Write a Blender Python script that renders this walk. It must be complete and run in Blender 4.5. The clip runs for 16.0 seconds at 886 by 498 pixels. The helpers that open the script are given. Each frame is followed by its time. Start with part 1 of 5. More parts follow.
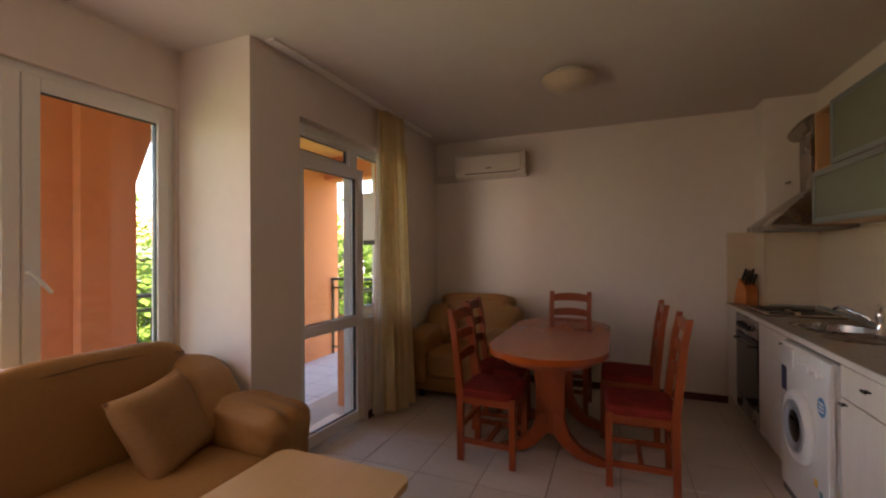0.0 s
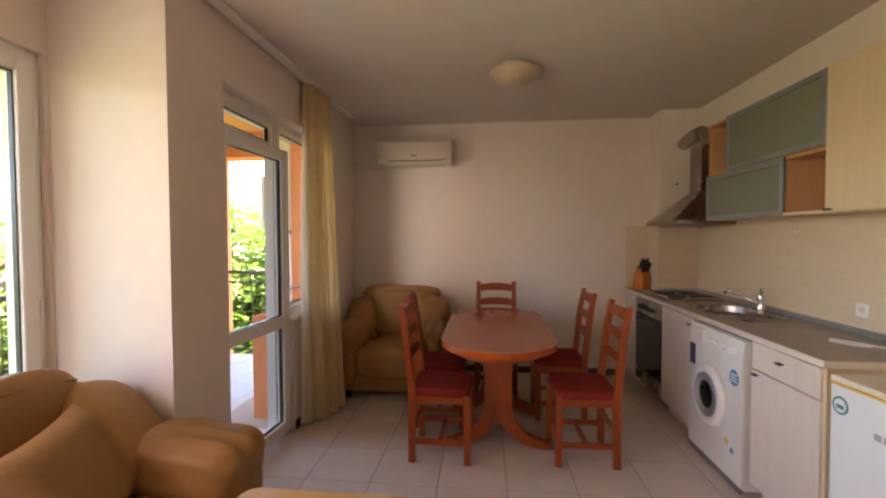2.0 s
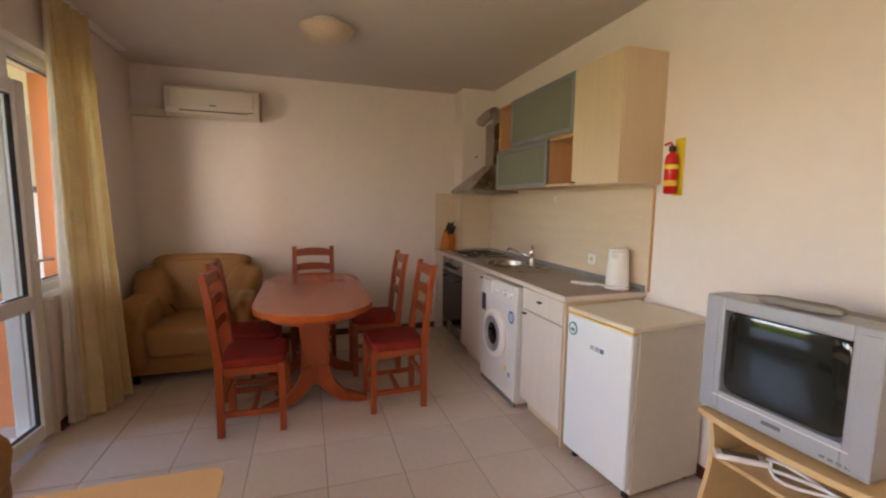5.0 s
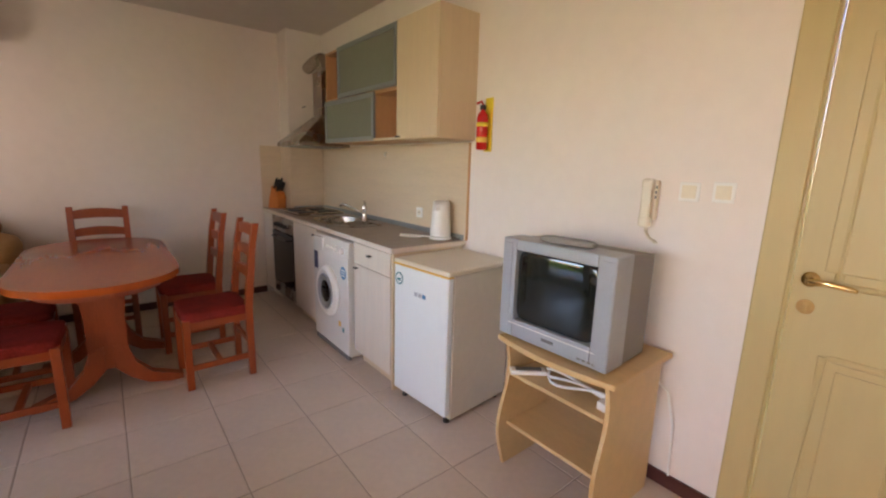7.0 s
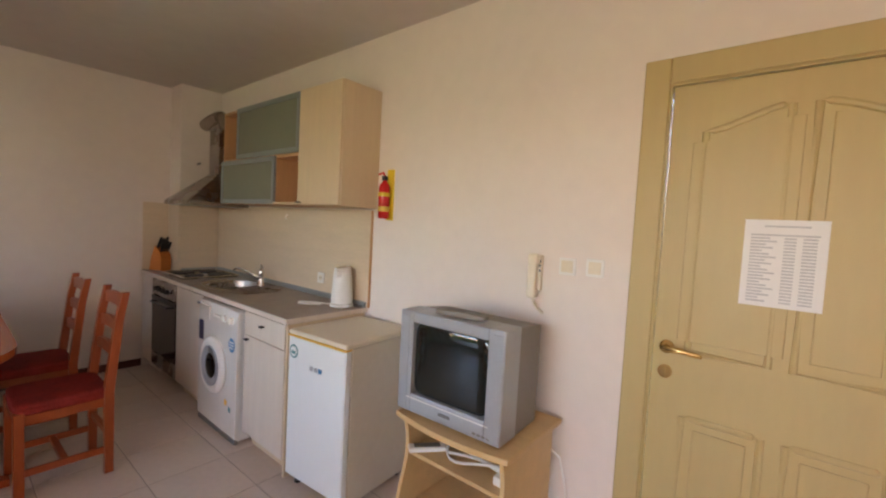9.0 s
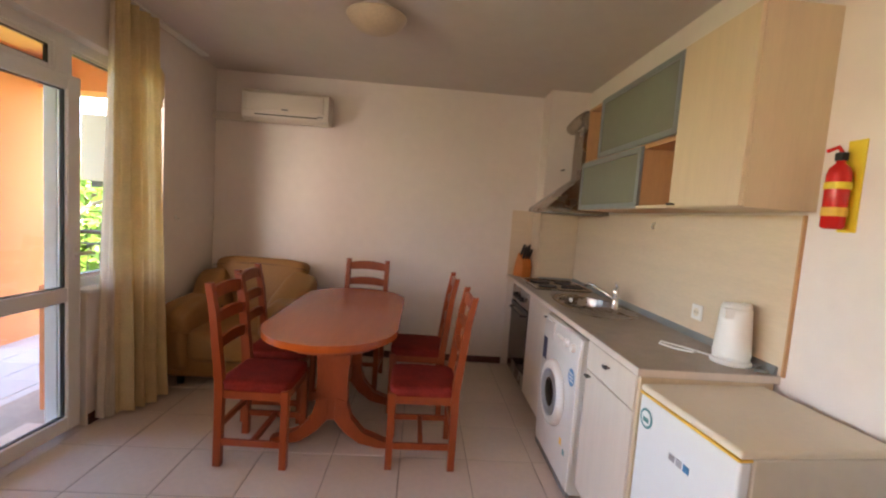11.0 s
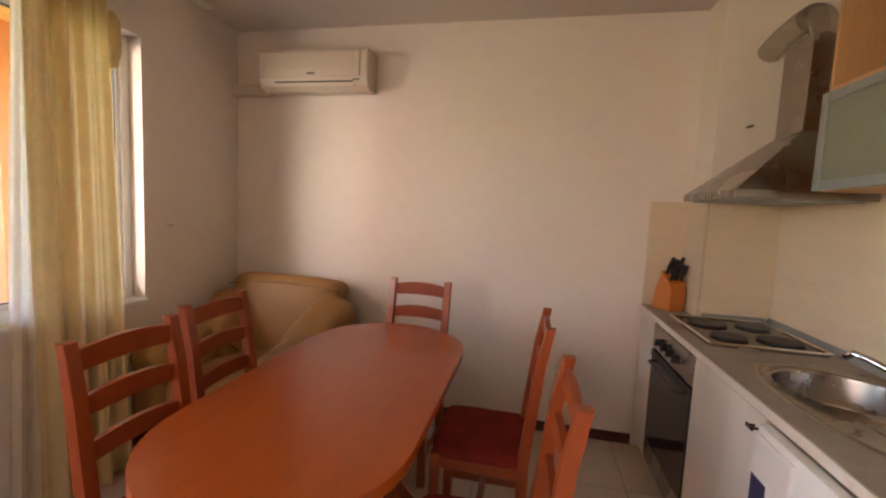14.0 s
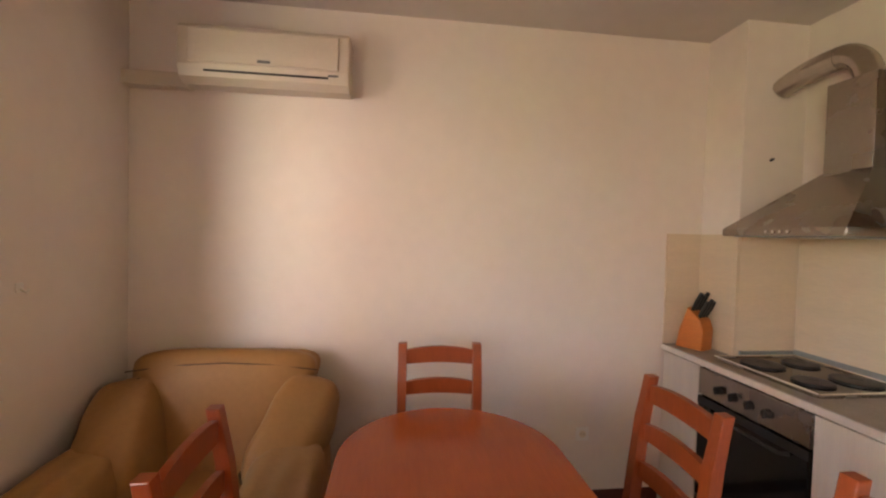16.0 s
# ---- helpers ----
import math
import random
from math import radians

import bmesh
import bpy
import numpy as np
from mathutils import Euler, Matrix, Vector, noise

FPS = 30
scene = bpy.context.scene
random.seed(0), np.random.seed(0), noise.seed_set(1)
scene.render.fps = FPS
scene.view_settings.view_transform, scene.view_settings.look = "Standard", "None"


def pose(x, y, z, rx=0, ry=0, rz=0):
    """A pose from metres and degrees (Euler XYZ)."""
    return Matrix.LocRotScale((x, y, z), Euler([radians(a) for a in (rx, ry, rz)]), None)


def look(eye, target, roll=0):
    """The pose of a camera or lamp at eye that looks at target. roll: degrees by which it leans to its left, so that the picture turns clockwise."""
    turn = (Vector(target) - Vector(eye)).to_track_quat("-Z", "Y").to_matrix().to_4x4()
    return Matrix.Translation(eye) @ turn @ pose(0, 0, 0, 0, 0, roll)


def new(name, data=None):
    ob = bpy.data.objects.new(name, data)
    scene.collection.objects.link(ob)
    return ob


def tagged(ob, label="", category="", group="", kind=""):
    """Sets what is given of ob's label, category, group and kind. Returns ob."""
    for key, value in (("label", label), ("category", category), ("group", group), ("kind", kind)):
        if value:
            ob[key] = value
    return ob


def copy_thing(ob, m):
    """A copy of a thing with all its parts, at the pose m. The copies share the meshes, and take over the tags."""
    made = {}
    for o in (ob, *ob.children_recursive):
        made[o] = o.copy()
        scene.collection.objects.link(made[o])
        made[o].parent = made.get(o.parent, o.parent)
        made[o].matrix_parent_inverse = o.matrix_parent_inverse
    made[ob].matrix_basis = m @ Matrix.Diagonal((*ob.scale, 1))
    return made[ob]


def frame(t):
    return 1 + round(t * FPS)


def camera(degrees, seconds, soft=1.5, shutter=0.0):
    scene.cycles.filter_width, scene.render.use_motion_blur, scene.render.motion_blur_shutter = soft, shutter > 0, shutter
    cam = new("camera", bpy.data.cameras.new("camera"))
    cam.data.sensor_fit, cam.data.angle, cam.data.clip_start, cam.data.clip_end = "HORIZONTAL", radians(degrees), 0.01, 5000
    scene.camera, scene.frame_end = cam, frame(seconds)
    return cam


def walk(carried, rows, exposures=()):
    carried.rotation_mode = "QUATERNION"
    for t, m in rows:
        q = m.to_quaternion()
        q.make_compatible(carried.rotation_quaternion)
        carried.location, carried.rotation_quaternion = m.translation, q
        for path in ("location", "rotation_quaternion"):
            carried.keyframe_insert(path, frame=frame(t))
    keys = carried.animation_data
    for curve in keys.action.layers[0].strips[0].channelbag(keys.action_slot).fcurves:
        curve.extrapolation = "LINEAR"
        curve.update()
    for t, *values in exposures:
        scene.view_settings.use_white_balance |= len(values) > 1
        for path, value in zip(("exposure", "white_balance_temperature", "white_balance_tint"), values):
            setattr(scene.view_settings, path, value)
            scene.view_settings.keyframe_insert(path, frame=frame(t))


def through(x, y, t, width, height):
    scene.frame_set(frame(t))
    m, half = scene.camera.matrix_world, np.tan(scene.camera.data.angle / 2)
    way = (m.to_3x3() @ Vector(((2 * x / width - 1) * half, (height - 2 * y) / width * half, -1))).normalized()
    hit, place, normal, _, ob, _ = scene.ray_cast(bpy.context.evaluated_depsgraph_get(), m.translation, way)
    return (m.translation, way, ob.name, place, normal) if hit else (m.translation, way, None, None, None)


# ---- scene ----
cam = camera(93.3, 16.0, soft=2.2)
EXPOSURE = [(0.0, 3.2, 7300, 20), (0.5, 3.55, 7300, 20), (1.0, 3.72, 7200, 19), (2.0, 4.12, 7100, 17), (3.5, 4.25, 7100, 17), (6.5, 4.25, 6700, 14), (9.0, 4.1, 6600, 14), (10.0, 4.22, 6600, 14), (12.5, 4.75, 7000, 18), (14.0, 4.75, 7100, 18), (16.0, 4.9, 7000, 17)]
PATH = [
    (0, (-0.024, 0.325, 1.392), (-0.783, 2.175, 1.402), -0.4),
    (0.5, (-0.151, 0.379, 1.396), (-0.735, 2.291, 1.45), -1.3),
    (1, (-0.233, 0.408, 1.42), (-0.774, 2.333, 1.459), 0.0),
    (1.5, (-0.399, 0.399, 1.434), (-0.749, 2.368, 1.407), -0.2),
    (2, (-0.535, 0.352, 1.441), (-0.739, 2.34, 1.382), -0.2),
    (2.5, (-0.616, 0.318, 1.431), (-0.755, 2.31, 1.314), 1.6),
    (3, (-0.599, 0.306, 1.435), (-0.594, 2.298, 1.258), 0.6),
    (3.5, (-0.57, 0.297, 1.428), (-0.334, 2.273, 1.234), 0.4),
    (4, (-0.539, 0.287, 1.435), (-0.162, 2.242, 1.247), 0.5),
    (6.5, (-0.409, 0.237, 1.394), (0.646, 1.9, 1.044), 1.2),
    (7, (-0.375, 0.216, 1.39), (0.861, 1.74, 1.0), 1.7),
    (7.5, (-0.354, 0.19, 1.407), (1.094, 1.535, 1.098), 2.7),
    (8, (-0.334, 0.17, 1.438), (1.215, 1.419, 1.228), 2.8),
    (8.5, (-0.34, 0.163, 1.461), (1.244, 1.382, 1.374), 2.4),
    (9, (-0.327, 0.17, 1.47), (1.218, 1.436, 1.359), 3.1),
    (9.5, (-0.258, 0.24, 1.477), (0.95, 1.827, 1.331), 2.4),
    (10, (-0.164, 0.351, 1.472), (0.625, 2.18, 1.302), 3.2),
    (12.5, (0.236, 1.498, 1.413), (-0.117, 3.46, 1.244), 3.1),
    (13, (0.263, 1.714, 1.421), (-0.135, 3.666, 1.244), 2.5),
    (13.5, (0.309, 1.936, 1.436), (-0.256, 3.848, 1.28), 2.9),
    (14, (0.222, 2.116, 1.424), (-0.182, 4.066, 1.242), 2.7),
    (14.5, (-0.017, 2.217, 1.438), (-0.174, 4.205, 1.283), 0.9),
    (15, (-0.234, 2.35, 1.438), (-0.29, 4.344, 1.299), 1.2),
    (15.5, (-0.469, 2.517, 1.462), (-0.545, 4.515, 1.4), 0.3),
    (16, (-0.664, 2.659, 1.492), (-0.427, 4.644, 1.433), 1.5),
]
walk(cam, [(t, look(eye, target, roll)) for t, eye, target, roll in PATH], EXPOSURE)

# ---- light ----
SUN_EL, SUN_AZ = 55.0, 120.0
world = bpy.data.worlds.new("sky")
scene.world = world
world.use_nodes = True
wn = world.node_tree.nodes
sky = wn.new("ShaderNodeTexSky")
sky.sky_type = "NISHITA"
sky.sun_disc = False
sky.sun_elevation, sky.sun_rotation = radians(SUN_EL), radians(SUN_AZ)
wn["Background"].inputs["Strength"].default_value = 0.15
world.node_tree.links.new(sky.outputs[0], wn["Background"].inputs["Color"])
sun = new("sun", bpy.data.lights.new("sun", "SUN"))
sun.data.energy, sun.data.angle, sun.data.color = 5.0, radians(0.5), (1.0, 0.93, 0.82)
sa, se = radians(SUN_AZ), radians(SUN_EL)
sun.matrix_world = look((0, 0, 0), (-math.sin(sa) * math.cos(se), -math.cos(sa) * math.cos(se), -math.sin(se)))

# added sky fill lamp in the long window, unseen behind the first eye
win = new("window_light", bpy.data.lights.new("window_light", "AREA"))
win.data.shape, win.data.size, win.data.size_y = "RECTANGLE", 1.6, 1.9
win.data.energy, win.data.color = 3.3, (1.0, 0.80, 0.67)
win.matrix_world = look((-2.60, 0.40, 1.15), (0.0, 0.40, 1.15))

# narrow lamp added outside the side window behind the curtain, striping the back wall
win = new("window_light", bpy.data.lights.new("window_light", "AREA"))
win.data.shape, win.data.size, win.data.size_y = "RECTANGLE", 0.28, 1.35
win.data.energy, win.data.color, win.data.spread = 0.17, (1.0, 0.84, 0.76), radians(75)
win.matrix_world = look((-2.33, 3.75, 1.58), (-1.674, 4.505, 1.58))

# ---- materials ----
def mat(name, color, rough=0.6, metal=0.0, vary=0.12, scale=6.0, bump=0.0, bscale=80.0, stretch=(1, 1, 1), obj=0.0, spec=0.5, wear=0.0, island=0.0, coat=0.0, sub=0.0):
    """A node material: base colour with two scales of noise, roughness variation and fine relief."""
    m = bpy.data.materials.new(name)
    m.use_nodes = True
    nt = m.node_tree
    b = nt.nodes["Principled BSDF"]
    L = nt.links.new
    tc = nt.nodes.new("ShaderNodeTexCoord")
    mp = nt.nodes.new("ShaderNodeMapping")
    mp.inputs["Scale"].default_value = stretch
    L(tc.outputs["Object"], mp.inputs["Vector"])
    n1 = nt.nodes.new("ShaderNodeTexNoise")
    n1.inputs["Scale"].default_value, n1.inputs["Detail"].default_value = scale, 5
    n2 = nt.nodes.new("ShaderNodeTexNoise")
    n2.inputs["Scale"].default_value, n2.inputs["Detail"].default_value = scale * 9, 6
    L(mp.outputs[0], n1.inputs["Vector"])
    L(mp.outputs[0], n2.inputs["Vector"])
    add = nt.nodes.new("ShaderNodeMath")
    add.operation = "ADD"
    L(n1.outputs["Fac"], add.inputs[0])
    L(n2.outputs["Fac"], add.inputs[1])
    last = add.outputs[0]
    if obj or island:
        if obj:
            oi = nt.nodes.new("ShaderNodeObjectInfo")
            src = oi.outputs["Random"]
        else:
            oi = nt.nodes.new("ShaderNodeNewGeometry")
            src = oi.outputs["Random Per Island"]
        ma = nt.nodes.new("ShaderNodeMath")
        ma.operation = "MULTIPLY_ADD"
        L(src, ma.inputs[0])
        ma.inputs[1].default_value = obj or island
        L(last, ma.inputs[2])
        last = ma.outputs[0]
    mr = nt.nodes.new("ShaderNodeMapRange")
    mr.inputs["From Min"].default_value, mr.inputs["From Max"].default_value = 0.6, 1.4 + (obj or island)
    mr.inputs["To Min"].default_value, mr.inputs["To Max"].default_value = 1 - vary, 1 + vary
    L(last, mr.inputs["Value"])
    mx = nt.nodes.new("ShaderNodeMix")
    mx.data_type, mx.blend_type = "RGBA", "MULTIPLY"
    mx.inputs["Factor"].default_value = 1.0
    mx.inputs[6].default_value = (*color, 1)
    L(mr.outputs[0], mx.inputs[7])
    L(mx.outputs[2], b.inputs["Base Color"])
    rr = nt.nodes.new("ShaderNodeMapRange")
    rr.inputs["From Min"].default_value, rr.inputs["From Max"].default_value = 0.3, 0.7
    rr.inputs["To Min"].default_value, rr.inputs["To Max"].default_value = max(rough - 0.02, 0.02), min(rough + 0.02, 1)
    L(n1.outputs["Fac"], rr.inputs["Value"])
    L(rr.outputs[0], b.inputs["Roughness"])
    b.inputs["Metallic"].default_value = metal
    b.inputs["Specular IOR Level"].default_value = spec
    b.inputs["Coat Weight"].default_value = coat
    b.inputs["Coat Roughness"].default_value = 0.12
    if bump:
        n3 = nt.nodes.new("ShaderNodeTexNoise")
        n3.inputs["Scale"].default_value, n3.inputs["Detail"].default_value = bscale, 4
        L(mp.outputs[0], n3.inputs["Vector"])
        bp = nt.nodes.new("ShaderNodeBump")
        bp.inputs["Strength"].default_value, bp.inputs["Distance"].default_value = bump, 0.004
        L(n3.outputs["Fac"], bp.inputs["Height"])
        L(bp.outputs[0], b.inputs["Normal"])
    return m


def glass_mat(name, rough=0.0, tint=(1, 1, 1), mix=0.08):
    """Thin clear pane: mostly transparent, with a little gloss."""
    m = bpy.data.materials.new(name)
    m.use_nodes = True
    nt = m.node_tree
    nt.nodes.remove(nt.nodes["Principled BSDF"])
    tr = nt.nodes.new("ShaderNodeBsdfTransparent")
    tr.inputs[0].default_value = (*tint, 1)
    gl = nt.nodes.new("ShaderNodeBsdfGlossy")
    gl.inputs["Roughness"].default_value = rough
    fr = nt.nodes.new("ShaderNodeLayerWeight")
    fr.inputs[0].default_value = 0.5
    pw = nt.nodes.new("ShaderNodeMath")
    pw.operation = "POWER"
    pw.inputs[1].default_value = 5.0
    nt.links.new(fr.outputs["Facing"], pw.inputs[0])
    ad = nt.nodes.new("ShaderNodeMath")
    ad.operation = "MULTIPLY_ADD"
    ad.inputs[1].default_value, ad.inputs[2].default_value = 0.5, 0.03
    nt.links.new(pw.outputs[0], ad.inputs[0])
    ms = nt.nodes.new("ShaderNodeMixShader")
    nt.links.new(ad.outputs[0], ms.inputs[0])
    nt.links.new(tr.outputs[0], ms.inputs[1])
    nt.links.new(gl.outputs[0], ms.inputs[2])
    nt.links.new(ms.outputs[0], nt.nodes["Material Output"].inputs[0])
    return m


def cloth_mat(name, color, through=0.35, m=None):
    """Thin fabric that lets some light through."""
    m = m or mat(name, color, 0.9, vary=0.15, scale=10, bump=0.3, bscale=400, spec=0.1)
    nt = m.node_tree
    tl = nt.nodes.new("ShaderNodeBsdfTranslucent")
    tl.inputs[0].default_value = (*color, 1)
    ms = nt.nodes.new("ShaderNodeMixShader")
    ms.inputs[0].default_value = through
    nt.links.new(nt.nodes["Principled BSDF"].outputs[0], ms.inputs[1])
    nt.links.new(tl.outputs[0], ms.inputs[2])
    nt.links.new(ms.outputs[0], nt.nodes["Material Output"].inputs[0])
    return m


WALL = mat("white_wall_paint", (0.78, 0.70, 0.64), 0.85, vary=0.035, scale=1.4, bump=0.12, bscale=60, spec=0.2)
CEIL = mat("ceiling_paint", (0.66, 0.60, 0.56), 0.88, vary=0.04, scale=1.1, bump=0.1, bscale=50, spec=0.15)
TILE = mat("beige_floor_tile", (0.62, 0.52, 0.44), 0.34, vary=0.10, scale=3.0, bump=0.03, bscale=30, obj=0.35, spec=0.45)
GROUT = mat("grout", (0.40, 0.33, 0.27), 0.9, vary=0.2, scale=10, bump=0.3)
PVC = mat("white_pvc", (0.80, 0.79, 0.77), 0.35, vary=0.03, scale=4)
BASEB = mat("dark_red_baseboard", (0.075, 0.018, 0.014), 0.4, vary=0.25, scale=12)
DOORC = mat("cream_door_paint", (0.50, 0.385, 0.175), 0.45, vary=0.05, scale=3, bump=0.08, bscale=90, stretch=(1, 1, 0.2))
GOLD = mat("brass", (0.75, 0.55, 0.25), 0.22, 1.0, vary=0.1, scale=20)
CHROME = mat("chrome", (0.78, 0.77, 0.75), 0.14, 1.0, vary=0.06, scale=20)
STEEL = mat("brushed_steel", (0.36, 0.33, 0.30), 0.27, 1.0, vary=0.05, scale=5)
FOIL = mat("foil_duct", (0.52, 0.48, 0.43), 0.20, 1.0, vary=0.15, scale=30)
ALU = mat("grey_aluminium", (0.30, 0.33, 0.34), 0.42, 0.6, vary=0.08, scale=10)
FROST = mat("frosted_glass", (0.19, 0.20, 0.15), 0.45, vary=0.05, scale=2, spec=0.4)
BIRCH = mat("pale_birch_laminate", (0.64, 0.50, 0.33), 0.42, vary=0.06, scale=3.0, stretch=(9, 9, 0.6), bump=0.04, bscale=50)
BIRCHW = mat("whitened_laminate", (0.68, 0.59, 0.50), 0.45, vary=0.06, scale=3.0, stretch=(8, 8, 0.6), bump=0.04, bscale=50)
NICHE = mat("beech_laminate", (0.56, 0.31, 0.15), 0.45, vary=0.12, scale=3.0, stretch=(8, 8, 0.7))
STANDW = mat("maple_laminate", (0.62, 0.42, 0.20), 0.42, vary=0.10, scale=3.0, stretch=(6, 1.0, 6))
TABLET = mat("light_coffee_table_laminate", (0.58, 0.38, 0.19), 0.30, vary=0.05, scale=3.0, stretch=(7, 0.7, 7))
SPLASH = mat("splashback_laminate", (0.66, 0.53, 0.38), 0.40, vary=0.07, scale=3.0, stretch=(1, 0.8, 6))
WORKTOP = mat("grey_beige_worktop", (0.34, 0.29, 0.24), 0.42, vary=0.22, scale=14, bump=0.03, bscale=120)
WOODR = mat("cherry_wood", (0.29, 0.055, 0.012), 0.32, vary=0.20, scale=3.0, stretch=(6, 6, 0.8), coat=0.12)
WOODT = mat("cherry_table_top", (0.40, 0.075, 0.010), 0.20, vary=0.10, scale=2.0, stretch=(6, 0.7, 1), spec=0.32)
VELVET = mat("red_velvet", (0.22, 0.022, 0.016), 0.85, vary=0.35, scale=9, bump=0.35, bscale=150, spec=0.15)
LEATHER = mat("tan_leatherette", (0.32, 0.165, 0.055), 0.52, vary=0.10, scale=4, bump=0.12, bscale=160, spec=0.35)
SEAM = mat("dark_seam", (0.09, 0.05, 0.025), 0.8)
CUSH = mat("tan_cushion_fabric", (0.33, 0.19, 0.085), 0.75, vary=0.12, scale=6, bump=0.35, bscale=260, spec=0.2)
ENAMEL = mat("white_enamel", (0.78, 0.76, 0.72), 0.25, vary=0.03, scale=3, coat=0.2)
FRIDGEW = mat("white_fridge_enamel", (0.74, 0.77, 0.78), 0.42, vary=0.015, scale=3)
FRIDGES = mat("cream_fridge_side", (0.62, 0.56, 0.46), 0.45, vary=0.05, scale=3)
IVORY = mat("ivory_plastic", (0.74, 0.66, 0.52), 0.4, vary=0.04, scale=5)
WPLAST = mat("white_plastic", (0.80, 0.78, 0.74), 0.38, vary=0.03, scale=5)
BLACK = mat("black_plastic", (0.015, 0.014, 0.014), 0.4, vary=0.2, scale=10)
DGLASS = mat("dark_oven_glass", (0.010, 0.010, 0.010), 0.08, vary=0.1, scale=4)
SCREEN = mat("crt_glass", (0.012, 0.015, 0.014), 0.07, vary=0.1, scale=3, spec=0.8)
SILVER = mat("silver_plastic", (0.40, 0.42, 0.46), 0.36, 0.35, vary=0.05, scale=8)
SILVERD = mat("grey_tv_back", (0.22, 0.20, 0.18), 0.5, vary=0.08, scale=8)
ORANGEW = mat("orange_knife_block_wood", (0.55, 0.17, 0.03), 0.4, vary=0.15, scale=6, stretch=(1, 1, 6))
REDP = mat("extinguisher_red", (0.55, 0.015, 0.012), 0.25, vary=0.05, scale=8)
YELLOW = mat("yellow_bracket", (0.75, 0.55, 0.03), 0.5, vary=0.05, scale=8)
CURTAIN = cloth_mat("yellow_curtain", (0.74, 0.59, 0.33), 0.35)
SHEER = cloth_mat("white_lining", (0.80, 0.72, 0.60), 0.45)
SHADE = mat("alabaster_lamp_glass", (0.55, 0.45, 0.33), 0.3, vary=0.15, scale=9, spec=0.5)
ACW = mat("ivory_air_conditioner_plastic", (0.62, 0.55, 0.46), 0.42, vary=0.03, scale=4)
GLASS = glass_mat("window_glass")
PAPER = mat("white_paper", (0.82, 0.81, 0.80), 0.7, vary=0.02, scale=5)
INK = mat("grey_print", (0.52, 0.52, 0.54), 0.8)
BLUE = mat("blue_sticker", (0.05, 0.20, 0.40), 0.5)
TEAL = mat("green_blue_sticker", (0.06, 0.22, 0.24), 0.5)
NAVY = mat("dark_blue_sticker", (0.03, 0.03, 0.09), 0.5)
OCHRE = mat("ochre_sticker", (0.75, 0.45, 0.05), 0.5)
ORANGE = mat("orange_render", (0.66, 0.25, 0.115), 0.9, vary=0.09, scale=1.6, bump=0.25, bscale=70, spec=0.1)
ORANGEC = mat("pale_orange_ceiling", (0.70, 0.36, 0.15), 0.9, vary=0.05, scale=1.5, spec=0.1)
BTILE = mat("grey_balcony_tile", (0.52, 0.50, 0.48), 0.45, vary=0.08, scale=3, obj=0.2)
IRON = mat("dark_iron", (0.06, 0.055, 0.05), 0.5, 0.3, vary=0.15, scale=10)
GRASS = mat("lawn", (0.10, 0.14, 0.04), 0.95, vary=0.3, scale=0.4, bump=0.5)
BARK = mat("bark", (0.13, 0.09, 0.06), 0.9, vary=0.3, scale=5, bump=0.6, bscale=25)
LEAF = cloth_mat("leaf_green", (0.12, 0.20, 0.03), 0.4, mat("leaf_face", (0.13, 0.21, 0.035), 0.55, vary=0.45, scale=1.0, island=0.8, spec=0.3))
FARW = mat("far_white_render", (0.72, 0.69, 0.66), 0.9, vary=0.05, scale=0.6)
ROOF = mat("far_orange_roof", (0.50, 0.20, 0.09), 0.85, vary=0.15, scale=2)
FARG = mat("far_window_glass", (0.05, 0.06, 0.07), 0.1)
RUBBER = mat("grey_rubber", (0.16, 0.16, 0.16), 0.6)


# ---- mesh helpers ----
def box(bm, x0, y0, z0, x1, y1, z1, bev=0.0, seg=2, M=None):
    """Adds a box, with rounded edges if bev is given."""
    t = bmesh.new()
    bmesh.ops.create_cube(t, size=1)
    for v in t.verts:
        v.co = Vector(((x0 + x1) / 2 + v.co.x * (x1 - x0), (y0 + y1) / 2 + v.co.y * (y1 - y0), (z0 + z1) / 2 + v.co.z * (z1 - z0)))
    if bev:
        bev = min(bev, abs(x1 - x0) * 0.45, abs(y1 - y0) * 0.45, abs(z1 - z0) * 0.45)
        bmesh.ops.bevel(t, geom=t.edges[:], offset=bev, segments=seg, profile=0.5, affect="EDGES")
    return join(bm, t, M)


def join(bm, t, M=None):
    if M is not None:
        bmesh.ops.transform(t, matrix=M, verts=t.verts)
    bmesh.ops.recalc_face_normals(t, faces=t.faces)
    me = bpy.data.meshes.new("tmp")
    t.to_mesh(me)
    t.free()
    bm.from_mesh(me)
    bpy.data.meshes.remove(me)
    return bm


def soft(bm, c, s, p=4.0, n=10, M=None, wob=0.0):
    """Adds a stuffed shape: a box of size s round c whose faces bulge; a high p is boxier."""
    t = bmesh.new()
    bmesh.ops.create_cube(t, size=2)
    bmesh.ops.subdivide_edges(t, edges=t.edges[:], cuts=n, use_grid_fill=True)
    for v in t.verts:
        a = v.co
        k = (abs(a.x) ** p + abs(a.y) ** p + abs(a.z) ** p) ** (-1 / p)
        q = a * k
        w = 1 + wob * noise.noise(Vector((q.x * 2.1 + c[0] * 7, q.y * 2.1 + c[1] * 5, q.z * 2.1 + c[2])))
        v.co = Vector((c[0] + q.x * s[0] / 2 * w, c[1] + q.y * s[1] / 2 * w, c[2] + q.z * s[2] / 2 * w))
    return join(bm, t, M)


